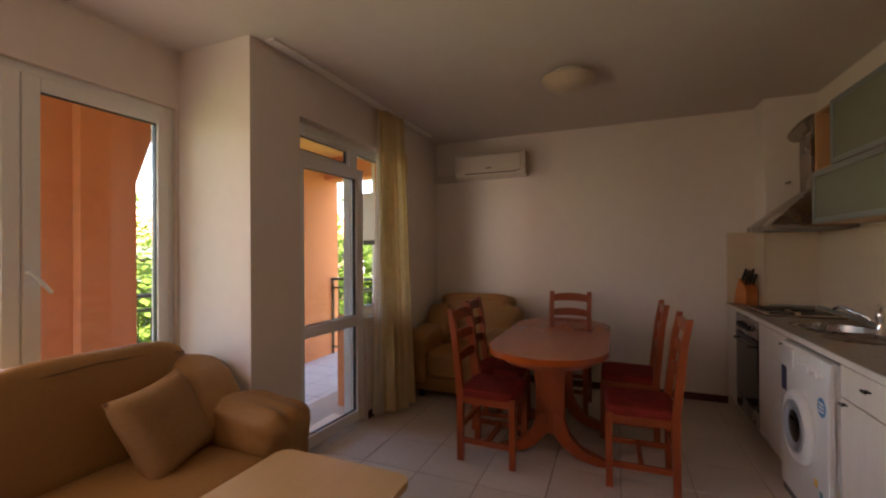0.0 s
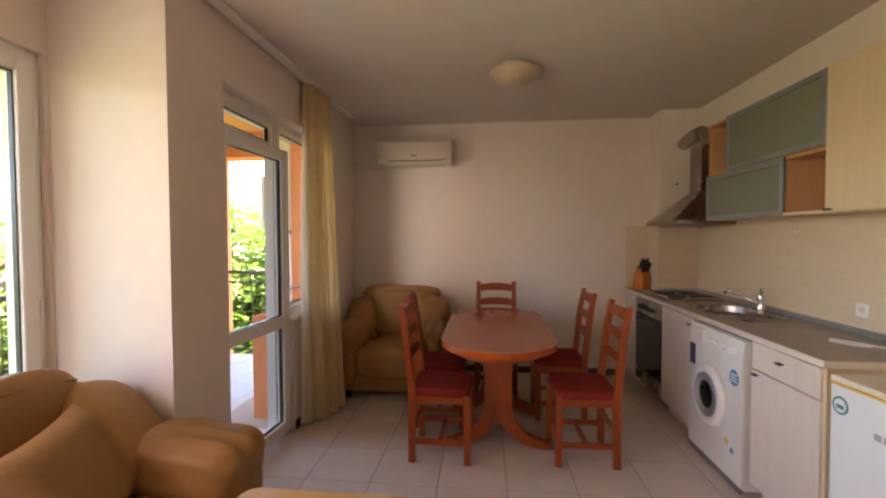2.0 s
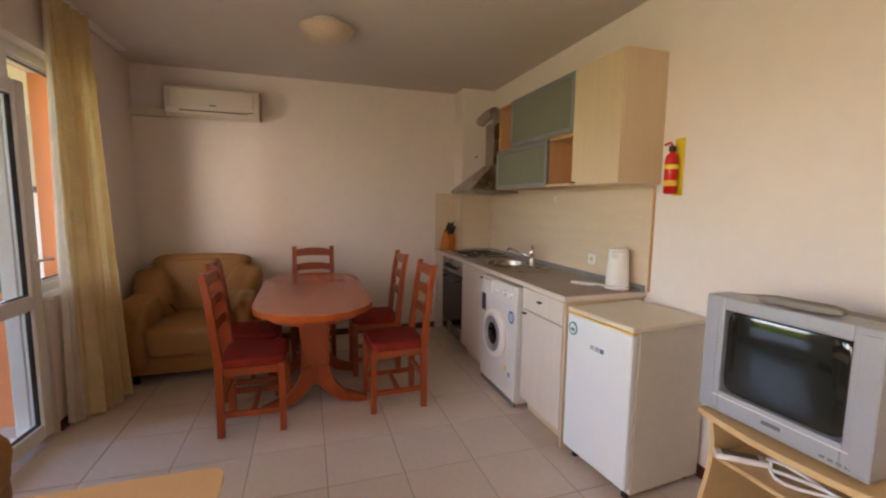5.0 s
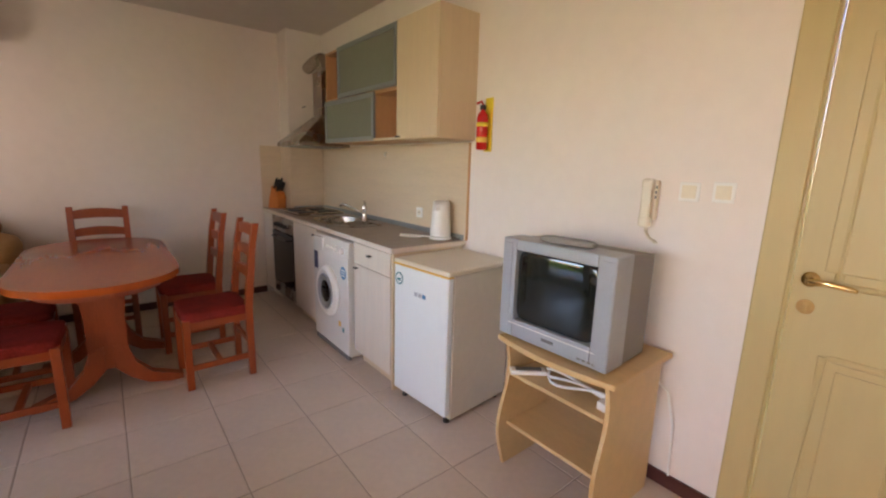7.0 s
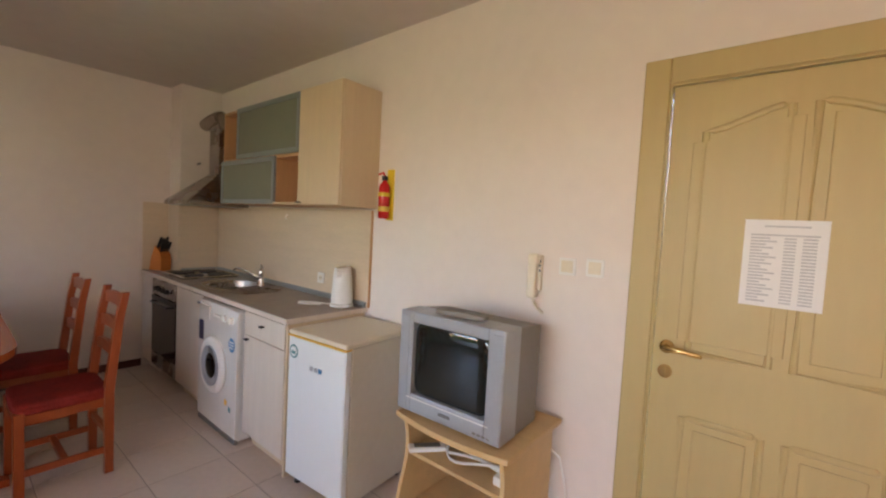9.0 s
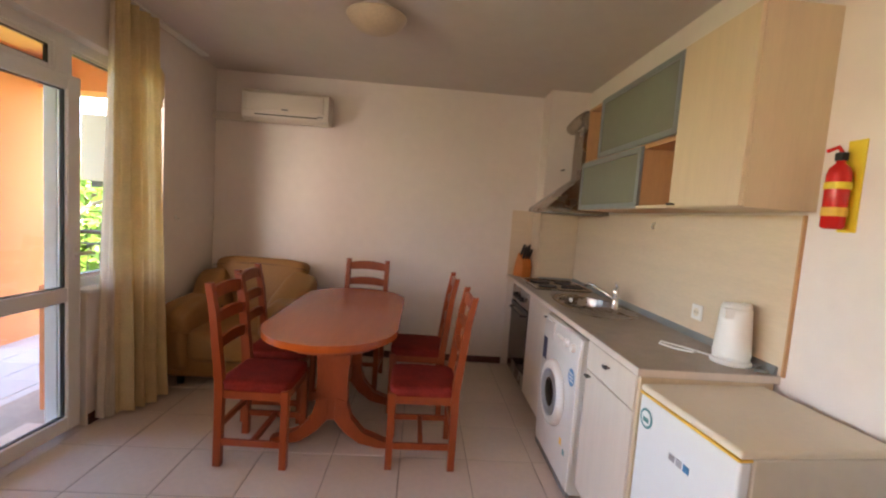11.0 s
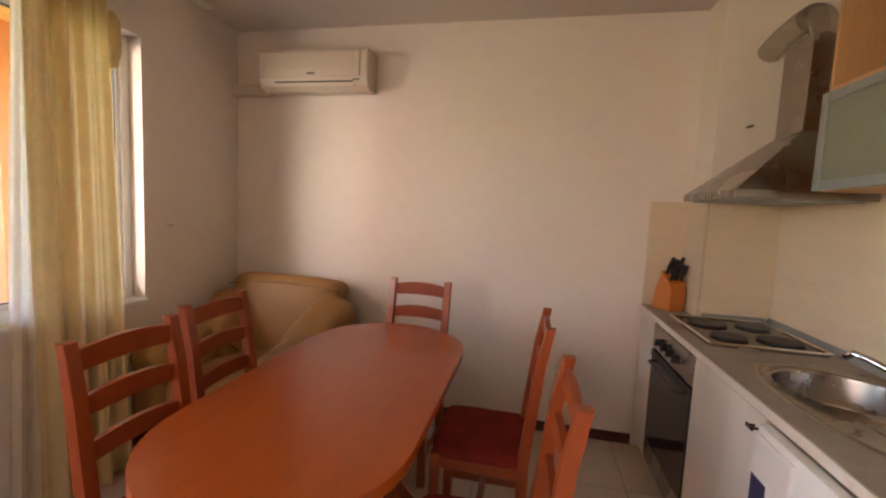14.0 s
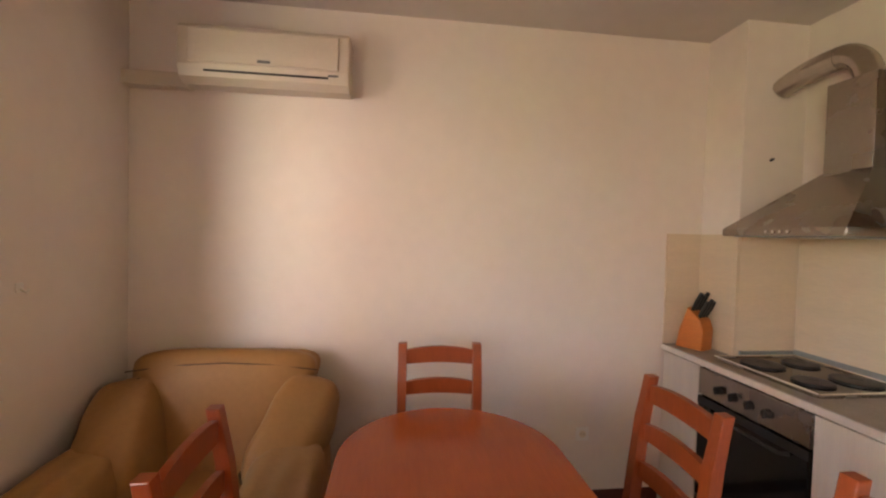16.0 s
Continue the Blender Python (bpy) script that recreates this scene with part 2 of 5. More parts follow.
def cyl(bm, a, b, r0, r1=None, seg=16, caps=True):
    """Adds a cylinder or cone from a to b."""
    a, b = Vector(a), Vector(b)
    t = bmesh.new()
    bmesh.ops.create_cone(t, cap_ends=caps, segments=seg, radius1=r0, radius2=r0 if r1 is None else r1, depth=(b - a).length)
    q = (b - a).to_track_quat("Z", "Y").to_matrix().to_4x4()
    return join(bm, t, Matrix.Translation((a + b) / 2) @ q)


def tube(bm, pts, r, seg=8, radii=None):
    """Adds a round tube along points."""
    pts = [Vector(p) for p in pts]
    rings = []
    t = bmesh.new()
    up = Vector((0.13, 0.21, 0.97))
    for i, p in enumerate(pts):
        d = (pts[min(i + 1, len(pts) - 1)] - pts[max(i - 1, 0)]).normalized()
        u = d.cross(up)
        if u.length < 0.05:
            u = d.cross(Vector((1, 0, 0)))
        u.normalize()
        w = d.cross(u)
        rr = radii[i] if radii else r
        rings.append([t.verts.new(p + (u * math.cos(2 * math.pi * k / seg) + w * math.sin(2 * math.pi * k / seg)) * rr) for k in range(seg)])
    for a, b in zip(rings, rings[1:]):
        for k in range(seg):
            t.faces.new((a[k], a[(k + 1) % seg], b[(k + 1) % seg], b[k]))
    t.faces.new(rings[0][::-1])
    t.faces.new(rings[-1])
    return join(bm, t)


def lathe(bm, c, prof, seg=24, M=None):
    """Adds a turned shape: (radius, height) pairs round the vertical through c."""
    t = bmesh.new()
    rings = []
    for r, h in prof:
        rings.append([t.verts.new((c[0] + max(r, 0.0005) * math.cos(2 * math.pi * k / seg), c[1] + max(r, 0.0005) * math.sin(2 * math.pi * k / seg), c[2] + h)) for k in range(seg)])
    for a, b in zip(rings, rings[1:]):
        for k in range(seg):
            t.faces.new((a[k], a[(k + 1) % seg], b[(k + 1) % seg], b[k]))
    t.faces.new(rings[0][::-1])
    t.faces.new(rings[-1])
    return join(bm, t, M)


def prism(bm, outline, h0, h1, axis="z", bev=0.0, M=None):
    """Adds a solid from a flat outline pushed along an axis: z (x, y), x (y, z) or y (x, z)."""
    t = bmesh.new()
    put = {"z": lambda a, b, h: (a, b, h), "x": lambda a, b, h: (h, a, b), "y": lambda a, b, h: (a, h, b)}[axis]
    lo = [t.verts.new(put(a, b, h0)) for a, b in outline]
    hi = [t.verts.new(put(a, b, h1)) for a, b in outline]
    n = len(lo)
    f0 = t.faces.new(lo[::-1])
    f1 = t.faces.new(hi)
    for i in range(n):
        t.faces.new((lo[i], lo[(i + 1) % n], hi[(i + 1) % n], hi[i]))
    if bev:
        edges = list({e for f in (f0, f1) for e in f.edges})
        bmesh.ops.bevel(t, geom=edges, offset=bev, segments=2, profile=0.5, affect="EDGES")
    return join(bm, t, M)


def part(name, bm, material, parent=None, label="", smooth=False):
    """Links a bmesh as one mesh object, under a thing or a part."""
    me = bpy.data.meshes.new(name)
    bm.to_mesh(me)
    bm.free()
    me.materials.append(material)
    if smooth:
        me.polygons.foreach_set("use_smooth", [True] * len(me.polygons))
    ob = new(name, me)
    if parent is not None:
        ob.parent = parent
    if label:
        ob["label"] = label
    return ob


def B(*a, **k):
    return box(bmesh.new(), *a, **k)


def thing(name, label, category, group="", kind="", m=None):
    ob = new(name)
    ob.empty_display_size = 0.1
    if m is not None:
        ob.matrix_world = m
    return tagged(ob, label, category, group, kind)


def setting(name, bm, material, label="", smooth=False):
    ob = part(name, bm, material, smooth=smooth)
    return tagged(ob, label or name.replace("_", " "), name.split("_")[0], kind="structure")


def arc(cx, cy, rx, ry, a0, a1, n):
    return [(cx + rx * math.cos(radians(a0 + (a1 - a0) * i / n)), cy + ry * math.sin(radians(a0 + (a1 - a0) * i / n))) for i in range(n + 1)]


def rounded(x0, y0, x1, y1, r, n=5):
    return arc(x1 - r, y1 - r, r, r, 0, 90, n) + arc(x0 + r, y1 - r, r, r, 90, 180, n) + arc(x0 + r, y0 + r, r, r, 180, 270, n) + arc(x1 - r, y0 + r, r, r, 270, 360, n)


# ---- the room ----
XB, XA, XR, YB, YS, H, YN = -2.01, -2.62, 1.54, 4.975, 2.175, 2.68, -1.9
T, FLOOR = 0.30, -0.055
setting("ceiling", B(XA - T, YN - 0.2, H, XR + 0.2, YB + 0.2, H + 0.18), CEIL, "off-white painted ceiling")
bm = bmesh.new()
box(bm, XA - T, YB, -0.2, XR + 0.2, YB + 0.2, H)
setting("wall_back", bm, WALL, "off-white painted wall behind the dining table")
# right wall with the entrance door's opening
DY0, DY1, DZ = -0.27, 0.585, 2.095
bm = bmesh.new()
box(bm, XR, DY1, -0.2, XR + 0.2, YB, H)
box(bm, XR, YN - 0.2, -0.2, XR + 0.2, DY0, H)
box(bm, XR, DY0, DZ, XR + 0.2, DY1, H)
setting("wall_right", bm, WALL, "off-white painted wall with the kitchen and the entrance door")
setting("wall_behind", B(XA, YN - 0.2, -0.2, XR, YN, H), WALL, "off-white painted wall behind the sofa group")
setting("wall_boxing", B(1.175, 4.70, -0.2, XR, YB, H), WALL, "off-white boxed-in pipe shaft in the kitchen corner")
# left wall by the sofa, with the first balcony window
# opening widened down to AY0, an unseen stretch added for the fill lamp
AY0, AY1, AZ = -1.55, 2.155, 2.315
bm = bmesh.new()
box(bm, XA - 0.24, AY1, -0.2, XA, YS, H)
box(bm, XA - 0.24, YN - 0.2, -0.2, XA, AY0, H)
box(bm, XA - 0.24, AY0, AZ, XA, AY1, H)
setting("wall_left_sofa", bm, WALL, "off-white wall with a wide balcony window beside the sofa")
# step in the wall and the wall with the balcony door
BY0, BY1, BZ, BP, BS = 2.60, 4.17, 2.325, 3.42, 0.80
bm = bmesh.new()
box(bm, XA - 0.24, YS, -0.2, XB, BY0, H)
box(bm, XB - 0.36, BY1, -0.2, XB, YB, H)
box(bm, XB - 0.36, BY0, BZ, XB, BY1, H)
box(bm, XB - 0.20, BP, -0.2, XB, BY1, BS)
setting("wall_left_balcony", bm, WALL, "off-white wall with the balcony door and side window")
# baseboards
bm = bmesh.new()
box(bm, XB, BP + 0.01, 0, XB + 0.012, YB - 0.012, 0.07, 0.003)
box(bm, XB, YS - 0.0, 0, XB + 0.012, BY0 - 0.02, 0.07, 0.003)
box(bm, XB, YB - 0.012, 0, 0.95, YB, 0.07, 0.003)
box(bm, XR - 0.012, 0.68, 0, XR, 2.32, 0.07, 0.003)
box(bm, XR - 0.012, YN, 0, XR, -0.37, 0.07, 0.003)
box(bm, XA, YN, 0, XR - 0.012, YN + 0.012, 0.07, 0.003)
box(bm, XA, YS - 0.012, 0, XB, YS, 0.07, 0.003)
setting("baseboard", bm, BASEB, "dark red-brown baseboard along the walls")


def glazed(name, parent, y0, y1, z0, z1, x, w, d, muntin=None, label="", m=None):
    """A sash in the plane x: a frame of width w and depth d, with a pane and rubber seals."""
    bm = bmesh.new()
    box(bm, x - d, y0, z0, x, y0 + w, z1, 0.006)
    box(bm, x - d, y1 - w, z0, x, y1, z1, 0.006)
    box(bm, x - d + 0.001, y0 + w, z0, x - 0.001, y1 - w, z0 + w, 0.006)
    box(bm, x - d + 0.001, y0 + w, z1 - w, x - 0.001, y1 - w, z1, 0.006)
    if muntin:
        box(bm, x - d + 0.001, y0 + w, muntin - w / 2, x - 0.001, y1 - w, muntin + w / 2, 0.006)
    fr = part(name, bm, PVC, parent, label)
    if m is not None:
        fr.matrix_world = m
    spans = [(z0 + w, muntin - w / 2), (muntin + w / 2, z1 - w)] if muntin else [(z0 + w, z1 - w)]
    for a, b in spans:
        pane = part("pane", B(x - d / 2 - 0.003, y0 + w - 0.005, a - 0.005, x - d / 2 + 0.003, y1 - w + 0.005, b + 0.005), GLASS, fr)
        pane.visible_shadow = False
        g = bmesh.new()
        for q in ((y0 + w, a, y0 + w + 0.006, b), (y1 - w - 0.006, a, y1 - w, b), (y0 + w + 0.006, a, y1 - w - 0.006, a + 0.006), (y0 + w + 0.006, b - 0.006, y1 - w - 0.006, b)):
            box(g, x - d / 2 - 0.012, q[0], q[1], x - d / 2 + 0.012, q[2], q[3])
        part("seal", g, BLACK, fr)
    return fr


def lever(parent, x, y, z, dy, material):
    """A window handle with a plate and a lever."""
    bm = bmesh.new()
    box(bm, x, y - 0.015, z - 0.035, x + 0.008, y + 0.015, z + 0.035, 0.005)
    cyl(bm, (x, y, z), (x + 0.045, y, z), 0.009, seg=10)
    tube(bm, [(x + 0.045, y - dy * 0.08, z), (x + 0.047, y + dy * 0.5, z + 0.004), (x + 0.04, y + dy, z - 0.006)], 0.009, 8)
    return part("handle", bm, WPLAST, parent, smooth=True)


w1 = tagged(thing("window_1", "white plastic double balcony door beside the sofa, closed", "window", kind="structure"))
bm = bmesh.new()
x = XA - 0.03
box(bm, x - 0.07, AY0, FLOOR, x, AY0 + 0.05, AZ, 0.004)
box(bm, x - 0.07, AY1 - 0.05, FLOOR, x, AY1, AZ, 0.004)
box(bm, x - 0.069, AY0 + 0.05, AZ - 0.05, x - 0.001, AY1 - 0.05, AZ, 0.004)
box(bm, x - 0.069, AY0 + 0.05, FLOOR, x - 0.001, AY1 - 0.05, -0.005, 0.004)
box(bm, x - 0.069, 1.395, 0.05, x - 0.001, 1.415, AZ - 0.05, 0.004)
part("frame", bm, PVC, w1)
s1 = glazed("sash", w1, 1.408, 2.125, -0.01, AZ - 0.045, x + 0.012, 0.072, 0.065)
# sashes towards AY0 are unseen, added where the window was widened for the lamp
for ya, yb in ((0.70, 1.402), (-0.03, 0.68), (-0.75, -0.05), (AY0 + 0.035, -0.77)):
    s2 = glazed("sash", w1, ya, yb, -0.01, AZ - 0.045, x + 0.012, 0.072, 0.065)
hb = bmesh.new()
box(hb, x + 0.012, 1.408, 1.24, x + 0.02, 1.438, 1.34, 0.004)
tube(hb, [(x + 0.02, 1.423, 1.30), (x + 0.055, 1.423, 1.30), (x + 0.06, 1.45, 1.27), (x + 0.058, 1.50, 1.20)], 0.009)
part("handle", hb, WPLAST, s1, smooth=True)
hb = bmesh.new()
for z in (0.25, 1.1, 2.0):
    cyl(hb, (x + 0.014, 2.125, z - 0.045), (x + 0.014, 2.125, z + 0.045), 0.009, seg=10)
part("hinge", hb, PVC, w1)

w2 = thing("window_2", "white plastic balcony door standing ajar, with a transom and side window", "window", kind="structure")
x = -2.10
bm = bmesh.new()
box(bm, x - 0.07, BY0, FLOOR, x - 0.012, BY0 + 0.03, BZ, 0.004)
box(bm, x - 0.07, BY1 - 0.05, BS + 0.02, x, BY1, BZ, 0.004)
box(bm, x - 0.07, 3.31, FLOOR, x, 3.42, BZ - 0.05, 0.004)
box(bm, x - 0.069, BY0 + 0.05, BZ - 0.06, x - 0.001, BY1 - 0.05, BZ, 0.004)
box(bm, x - 0.069, BY0 + 0.05, 2.06, x - 0.001, 3.31, 2.11, 0.004)
box(bm, x - 0.069, 3.42, BS + 0.02, x - 0.001, BY1 - 0.05, BS + 0.08, 0.004)
box(bm, x - 0.069, BY0 + 0.05, FLOOR - 0.01, x - 0.001, 3.31, FLOOR + 0.03, 0.004)
part("frame", bm, PVC, w2)
glazed("transom", w2, BY0 + 0.045, 3.315, 2.105, BZ - 0.055, x - 0.012, 0.03, 0.04)
glazed("side_pane", w2, 3.415, BY1 - 0.045, BS + 0.075, BZ - 0.055, x - 0.012, 0.025, 0.04)
part("window_sill", B(-2.10, 3.425, BS, -1.985, BY1, BS + 0.022, 0.005), PVC, w2)
lf = glazed("door_leaf", w2, 0.0, 0.765, FLOOR + 0.035, 2.085, 0.03, 0.085, 0.065, muntin=0.815, m=pose(-2.095, 2.615, 0, 0, 0, -4.0))
lever(lf, 0.03, 0.725, 1.06, 0.09, WPLAST)

# entrance door
d1 = thing("door_1", "cream panelled entrance door, closed, with a notice taped on", "door", kind="structure")
bm = bmesh.new()
box(bm, XR - 0.014, DY1 - 0.012, 0, XR + 0.0, DY1 + 0.085, DZ + 0.085, 0.006)
box(bm, XR - 0.014, DY0 - 0.085, 0, XR, DY0 + 0.012, DZ + 0.085, 0.006)
box(bm, XR - 0.0135, DY0 + 0.012, DZ - 0.012, XR, DY1 - 0.012, DZ + 0.085, 0.006)
part("casing", bm, DOORC, d1)
bm = bmesh.new()
box(bm, XR + 0.001, DY1 - 0.02, 0, XR + 0.12, DY1, DZ, 0.002)
box(bm, XR + 0.001, DY0, 0, XR + 0.12, DY0 + 0.02, DZ, 0.002)
box(bm, XR + 0.001, DY0 + 0.02, DZ - 0.02, XR + 0.12, DY1 - 0.02, DZ, 0.002)
part("jamb", bm, DOORC, d1)
xl = XR + 0.012
lf = part("leaf", B(xl, DY0 + 0.024, 0.008, xl + 0.04, DY1 - 0.024, DZ - 0.024, 0.003), DOORC, d1)


def moulding(y0, y1, z0, z1, rise, parent):
    """A raised panel moulding, with a curved head if rise is given."""
    n = 10
    top = []
    for i in range(n + 1):
        f = i / n
        top.append((y0 + (y1 - y0) * f, z1 + rise * (3 * f * f - 2 * f ** 3)))
    out = [(y0, z0)] + top + [(y1, z0)]
    bm = bmesh.new()
    tube(bm, [(xl + 0.007, a, b) for a, b in out] + [(xl + 0.007, y0 - 0.004, z0)], 0.015, 10)
    inset = 0.04
    inn = [(y0 + inset, z0 + inset)] + [(y0 + inset + (y1 - y0 - 2 * inset) * i / n, z1 - inset + rise * (3 * (i / n) ** 2 - 2 * (i / n) ** 3)) for i in range(n + 1)] + [(y1 - inset, z0 + inset)]
    prism(bm, inn, xl - 0.006, xl + 0.004, "x", 0.004)
    part("panel", bm, DOORC, parent)


moulding(0.44, 0.19, 1.055, 1.89, 0.07, lf)
moulding(-0.13, 0.12, 1.055, 1.89, 0.07, lf)
moulding(0.19, 0.44, 0.20, 0.80, 0.0, lf)
moulding(-0.13, 0.12, 0.20, 0.80, 0.0, lf)
bm = bmesh.new()
cyl(bm, (xl, 0.512, 1.062), (xl - 0.012, 0.512, 1.062), 0.026, seg=20)
cyl(bm, (xl - 0.01, 0.512, 1.062), (xl - 0.055, 0.512, 1.062), 0.011)
tube(bm, [(xl - 0.052, 0.517, 1.062), (xl - 0.057, 0.46, 1.064), (xl - 0.05, 0.40, 1.057), (xl - 0.046, 0.385, 1.053)], 0.01, 10, radii=[0.012, 0.011, 0.009, 0.006])
part("handle", bm, GOLD, lf, "polished brass lever handle", smooth=True)
bm = bmesh.new()
cyl(bm, (xl, 0.512, 0.963), (xl - 0.009, 0.512, 0.963), 0.026, seg=20)
box(bm, xl - 0.014, 0.507, 0.950, xl - 0.006, 0.517, 0.976, 0.002)
part("lock_rose", bm, GOLD, lf)
note = thing("notice_sheet", "white printed price list in a clear sleeve taped to the door", "notice")
part("sheet", B(xl - 0.0085, 0.062, 1.245, xl - 0.0065, 0.292, 1.553), PAPER, note)
bm = bmesh.new()
for i in range(22):
    z = 1.50 - i * 0.0112
    ws = [(0.272, 0.272 - 0.035 - 0.05 * ((i * 7) % 5) / 5), (0.178, 0.145), (0.128, 0.09)] if i else [(0.272, 0.085)]
    for a, b in ws:
        box(bm, xl - 0.0092, b, z - 0.0035, xl - 0.0082, a, z + 0.0025)
box(bm, xl - 0.0092, 0.11, 1.527, xl - 0.0082, 0.235, 1.533)
part("print", bm, INK, note)

# ---- seating by the balcony ----
def upholstered(name, label, w, d, n, m):
    """A fat leatherette sofa or armchair; faces local -y, n seats wide."""
    t = thing(name, label, "sofa" if n > 1 else "armchair", m=m)
    y0, y1 = -d / 2, d / 2
    aw = 0.24 if n == 1 else 0.27
    bm = B(-w / 2 + 0.05, y0 + 0.08, 0.07, w / 2 - 0.05, y1 - 0.03, 0.27, 0.04, 3)
    part("base", bm, LEATHER, t, smooth=True)
    part("back_panel", B(-w / 2 + 0.06, y1 - 0.07, 0.08, w / 2 - 0.06, y1 - 0.01, 0.66, 0.02, 3), LEATHER, t, smooth=True)
    sw = (w - 2 * aw + 0.06) / n
    for i in range(n):
        cx = -w / 2 + aw - 0.03 + sw * (i + 0.5)
        s = part("seat_cushion", soft(bmesh.new(), (cx, y0 + 0.36, 0.33), (sw - 0.006, 0.70, 0.25), 7, 12, wob=0.015), LEATHER, t, smooth=True)
        bw = (w - (0.30 if n > 1 else 0.10)) / n
        bx = -w / 2 + (0.15 if n > 1 else 0.05) + bw * (i + 0.5)
        k = Matrix.Translation((bx, y1 - 0.18, 0.36)) @ pose(0, 0, 0, -13)
        bb = soft(bmesh.new(), (0, 0, 0.27), (bw + 0.02, 0.27, 0.58), 5, 14, wob=0.03)
        taper = 0.42 if n == 1 else 0.0
        for v in bb.verts:
            v.co.x *= 1 - taper * (1 - min(max(v.co.z / 0.54, 0), 1)) ** 0.8
        bmesh.ops.transform(bb, matrix=k, verts=bb.verts)
        bc = part("back_cushion", bb, LEATHER, t, smooth=True)
        sb = bmesh.new()
        tube(sb, [k @ Vector((bw / 2 * f, -0.132 + 0.02 * abs(f), 0.50 - 0.04 * f * f)) for f in (-0.93, -0.5, 0, 0.5, 0.93)], 0.003, 5)
        part("seam", sb, SEAM, bc)
        if n == 1:
            for sgn in (-1, 1):
                sb = bmesh.new()
                tube(sb, [k @ Vector((sgn * bw / 2 * 0.90 * (1 - taper * (1 - z / 0.54) ** 0.8), -0.112, z)) for z in (0.44, 0.38, 0.32, 0.26, 0.18, 0.10)], 0.011, 6)
                part("seam", sb, SEAM, bc)
    for sgn in (-1, 1):
        ax = sgn * (w / 2 - aw / 2)
        bm = bmesh.new()
        soft(bm, (ax, y0 + d * 0.43, 0.34), (aw, d * 0.82, 0.46), 6, 12, wob=0.03)
        a = part("arm", bm, LEATHER, t, smooth=True)
        pad = soft(bmesh.new(), (0, 0, 0), (aw + 0.06, 0.54, 0.25), 4.0, 12, wob=0.06)
        for v in pad.verts:
            f = min(max((-v.co.y + 0.26) / 0.52, 0), 1)
            v.co.z += 0.012 * f * math.sin(v.co.x * 60) * (1 if v.co.z > 0 else 0) + 0.02 * f
            v.co.x *= 0.90 + 0.10 * f
        bmesh.ops.transform(pad, matrix=Matrix.Translation((ax - sgn * 0.01, y0 + 0.28, 0.50)) @ pose(0, 0, 0, 6), verts=pad.verts)
        part("arm_pad", pad, LEATHER, t, smooth=True)
        sm = Matrix.Translation((ax - sgn * 0.035, y1 - 0.31, 0.585)) @ pose(0, 0, 0, 30, sgn * 12, sgn * -8)
        part("shoulder", soft(bmesh.new(), (0, 0, 0), (aw + 0.05, 0.54, 0.32), 3.8, 12, sm, wob=0.04), LEATHER, t, smooth=True)
        sb = bmesh.new()
        hw = (aw + 0.05) / 2
        tube(sb, [sm @ Vector((-sgn * hw * 0.97, -0.20, -0.06)), sm @ Vector((-sgn * hw * 0.90, -0.218, 0.04)), sm @ Vector((-sgn * hw * 0.5, -0.226, 0.104)), sm @ Vector((0.0, -0.228, 0.115)), sm @ Vector((sgn * hw * 0.5, -0.226, 0.104)), sm @ Vector((sgn * hw * 0.90, -0.218, 0.04))], 0.008, 6)
        part("seam", sb, SEAM, a)
    for sx in (-1, 1):
        for sy in (-1, 1):
            f = bmesh.new()
            cyl(f, (sx * (w / 2 - 0.13), sy * (d / 2 - 0.16), 0), (sx * (w / 2 - 0.13), sy * (d / 2 - 0.16), 0.08), 0.025, 0.03, 12)
            part("foot", f, BLACK, t)
    return t


upholstered("sofa", "tan leatherette two-seat sofa under the balcony window", 2.16, 0.96, 2, pose(-1.985, 1.06, 0, 0, 0, 90))
upholstered("armchair", "tan leatherette armchair in the corner under the air conditioner", 1.02, 0.93, 1, pose(-1.44, 4.43, 0, 0, 0, 0))


def pillow(name, label, s, th, m):
    """A square stuffed cushion with pinched corners."""
    n = 14
    t = bmesh.new()
    grid = []
    for side in (1, -1):
        g = []
        for i in range(n + 1):
            row = []
            for j in range(n + 1):
                a, b = 2 * i / n - 1, 2 * j / n - 1
                pinch = 1 - 0.10 * (1 - abs(a) ** 2) * (abs(b) ** 3) 
                pinch2 = 1 - 0.10 * (1 - abs(b) ** 2) * (abs(a) ** 3)
                h = th / 2 * ((1 - a ** 4) * (1 - b ** 4)) ** 0.55
                h *= 1 + 0.12 * noise.noise(Vector((a * 2, b * 2, side)))
                row.append(t.verts.new((a * s / 2 * pinch2, b * s / 2 * pinch, side * h)))
            g.append(row)
        for i in range(n):
            for j in range(n):
                q = (g[i][j], g[i + 1][j], g[i + 1][j + 1], g[i][j + 1])
                t.faces.new(q if side > 0 else q[::-1])
        grid.append(g)
    bmesh.ops.remove_doubles(t, verts=t.verts, dist=0.0005)
    ob = part(name, t, CUSH, smooth=True)
    ob.matrix_world = m
    return tagged(ob, label, "cushion")


pillow("cushion", "tan fabric scatter cushion leaning on the sofa back", 0.44, 0.17, pose(-1.99, 1.66, 0.585, 60, 8, 100) @ pose(0, 0, 0, 0, 0, 14))

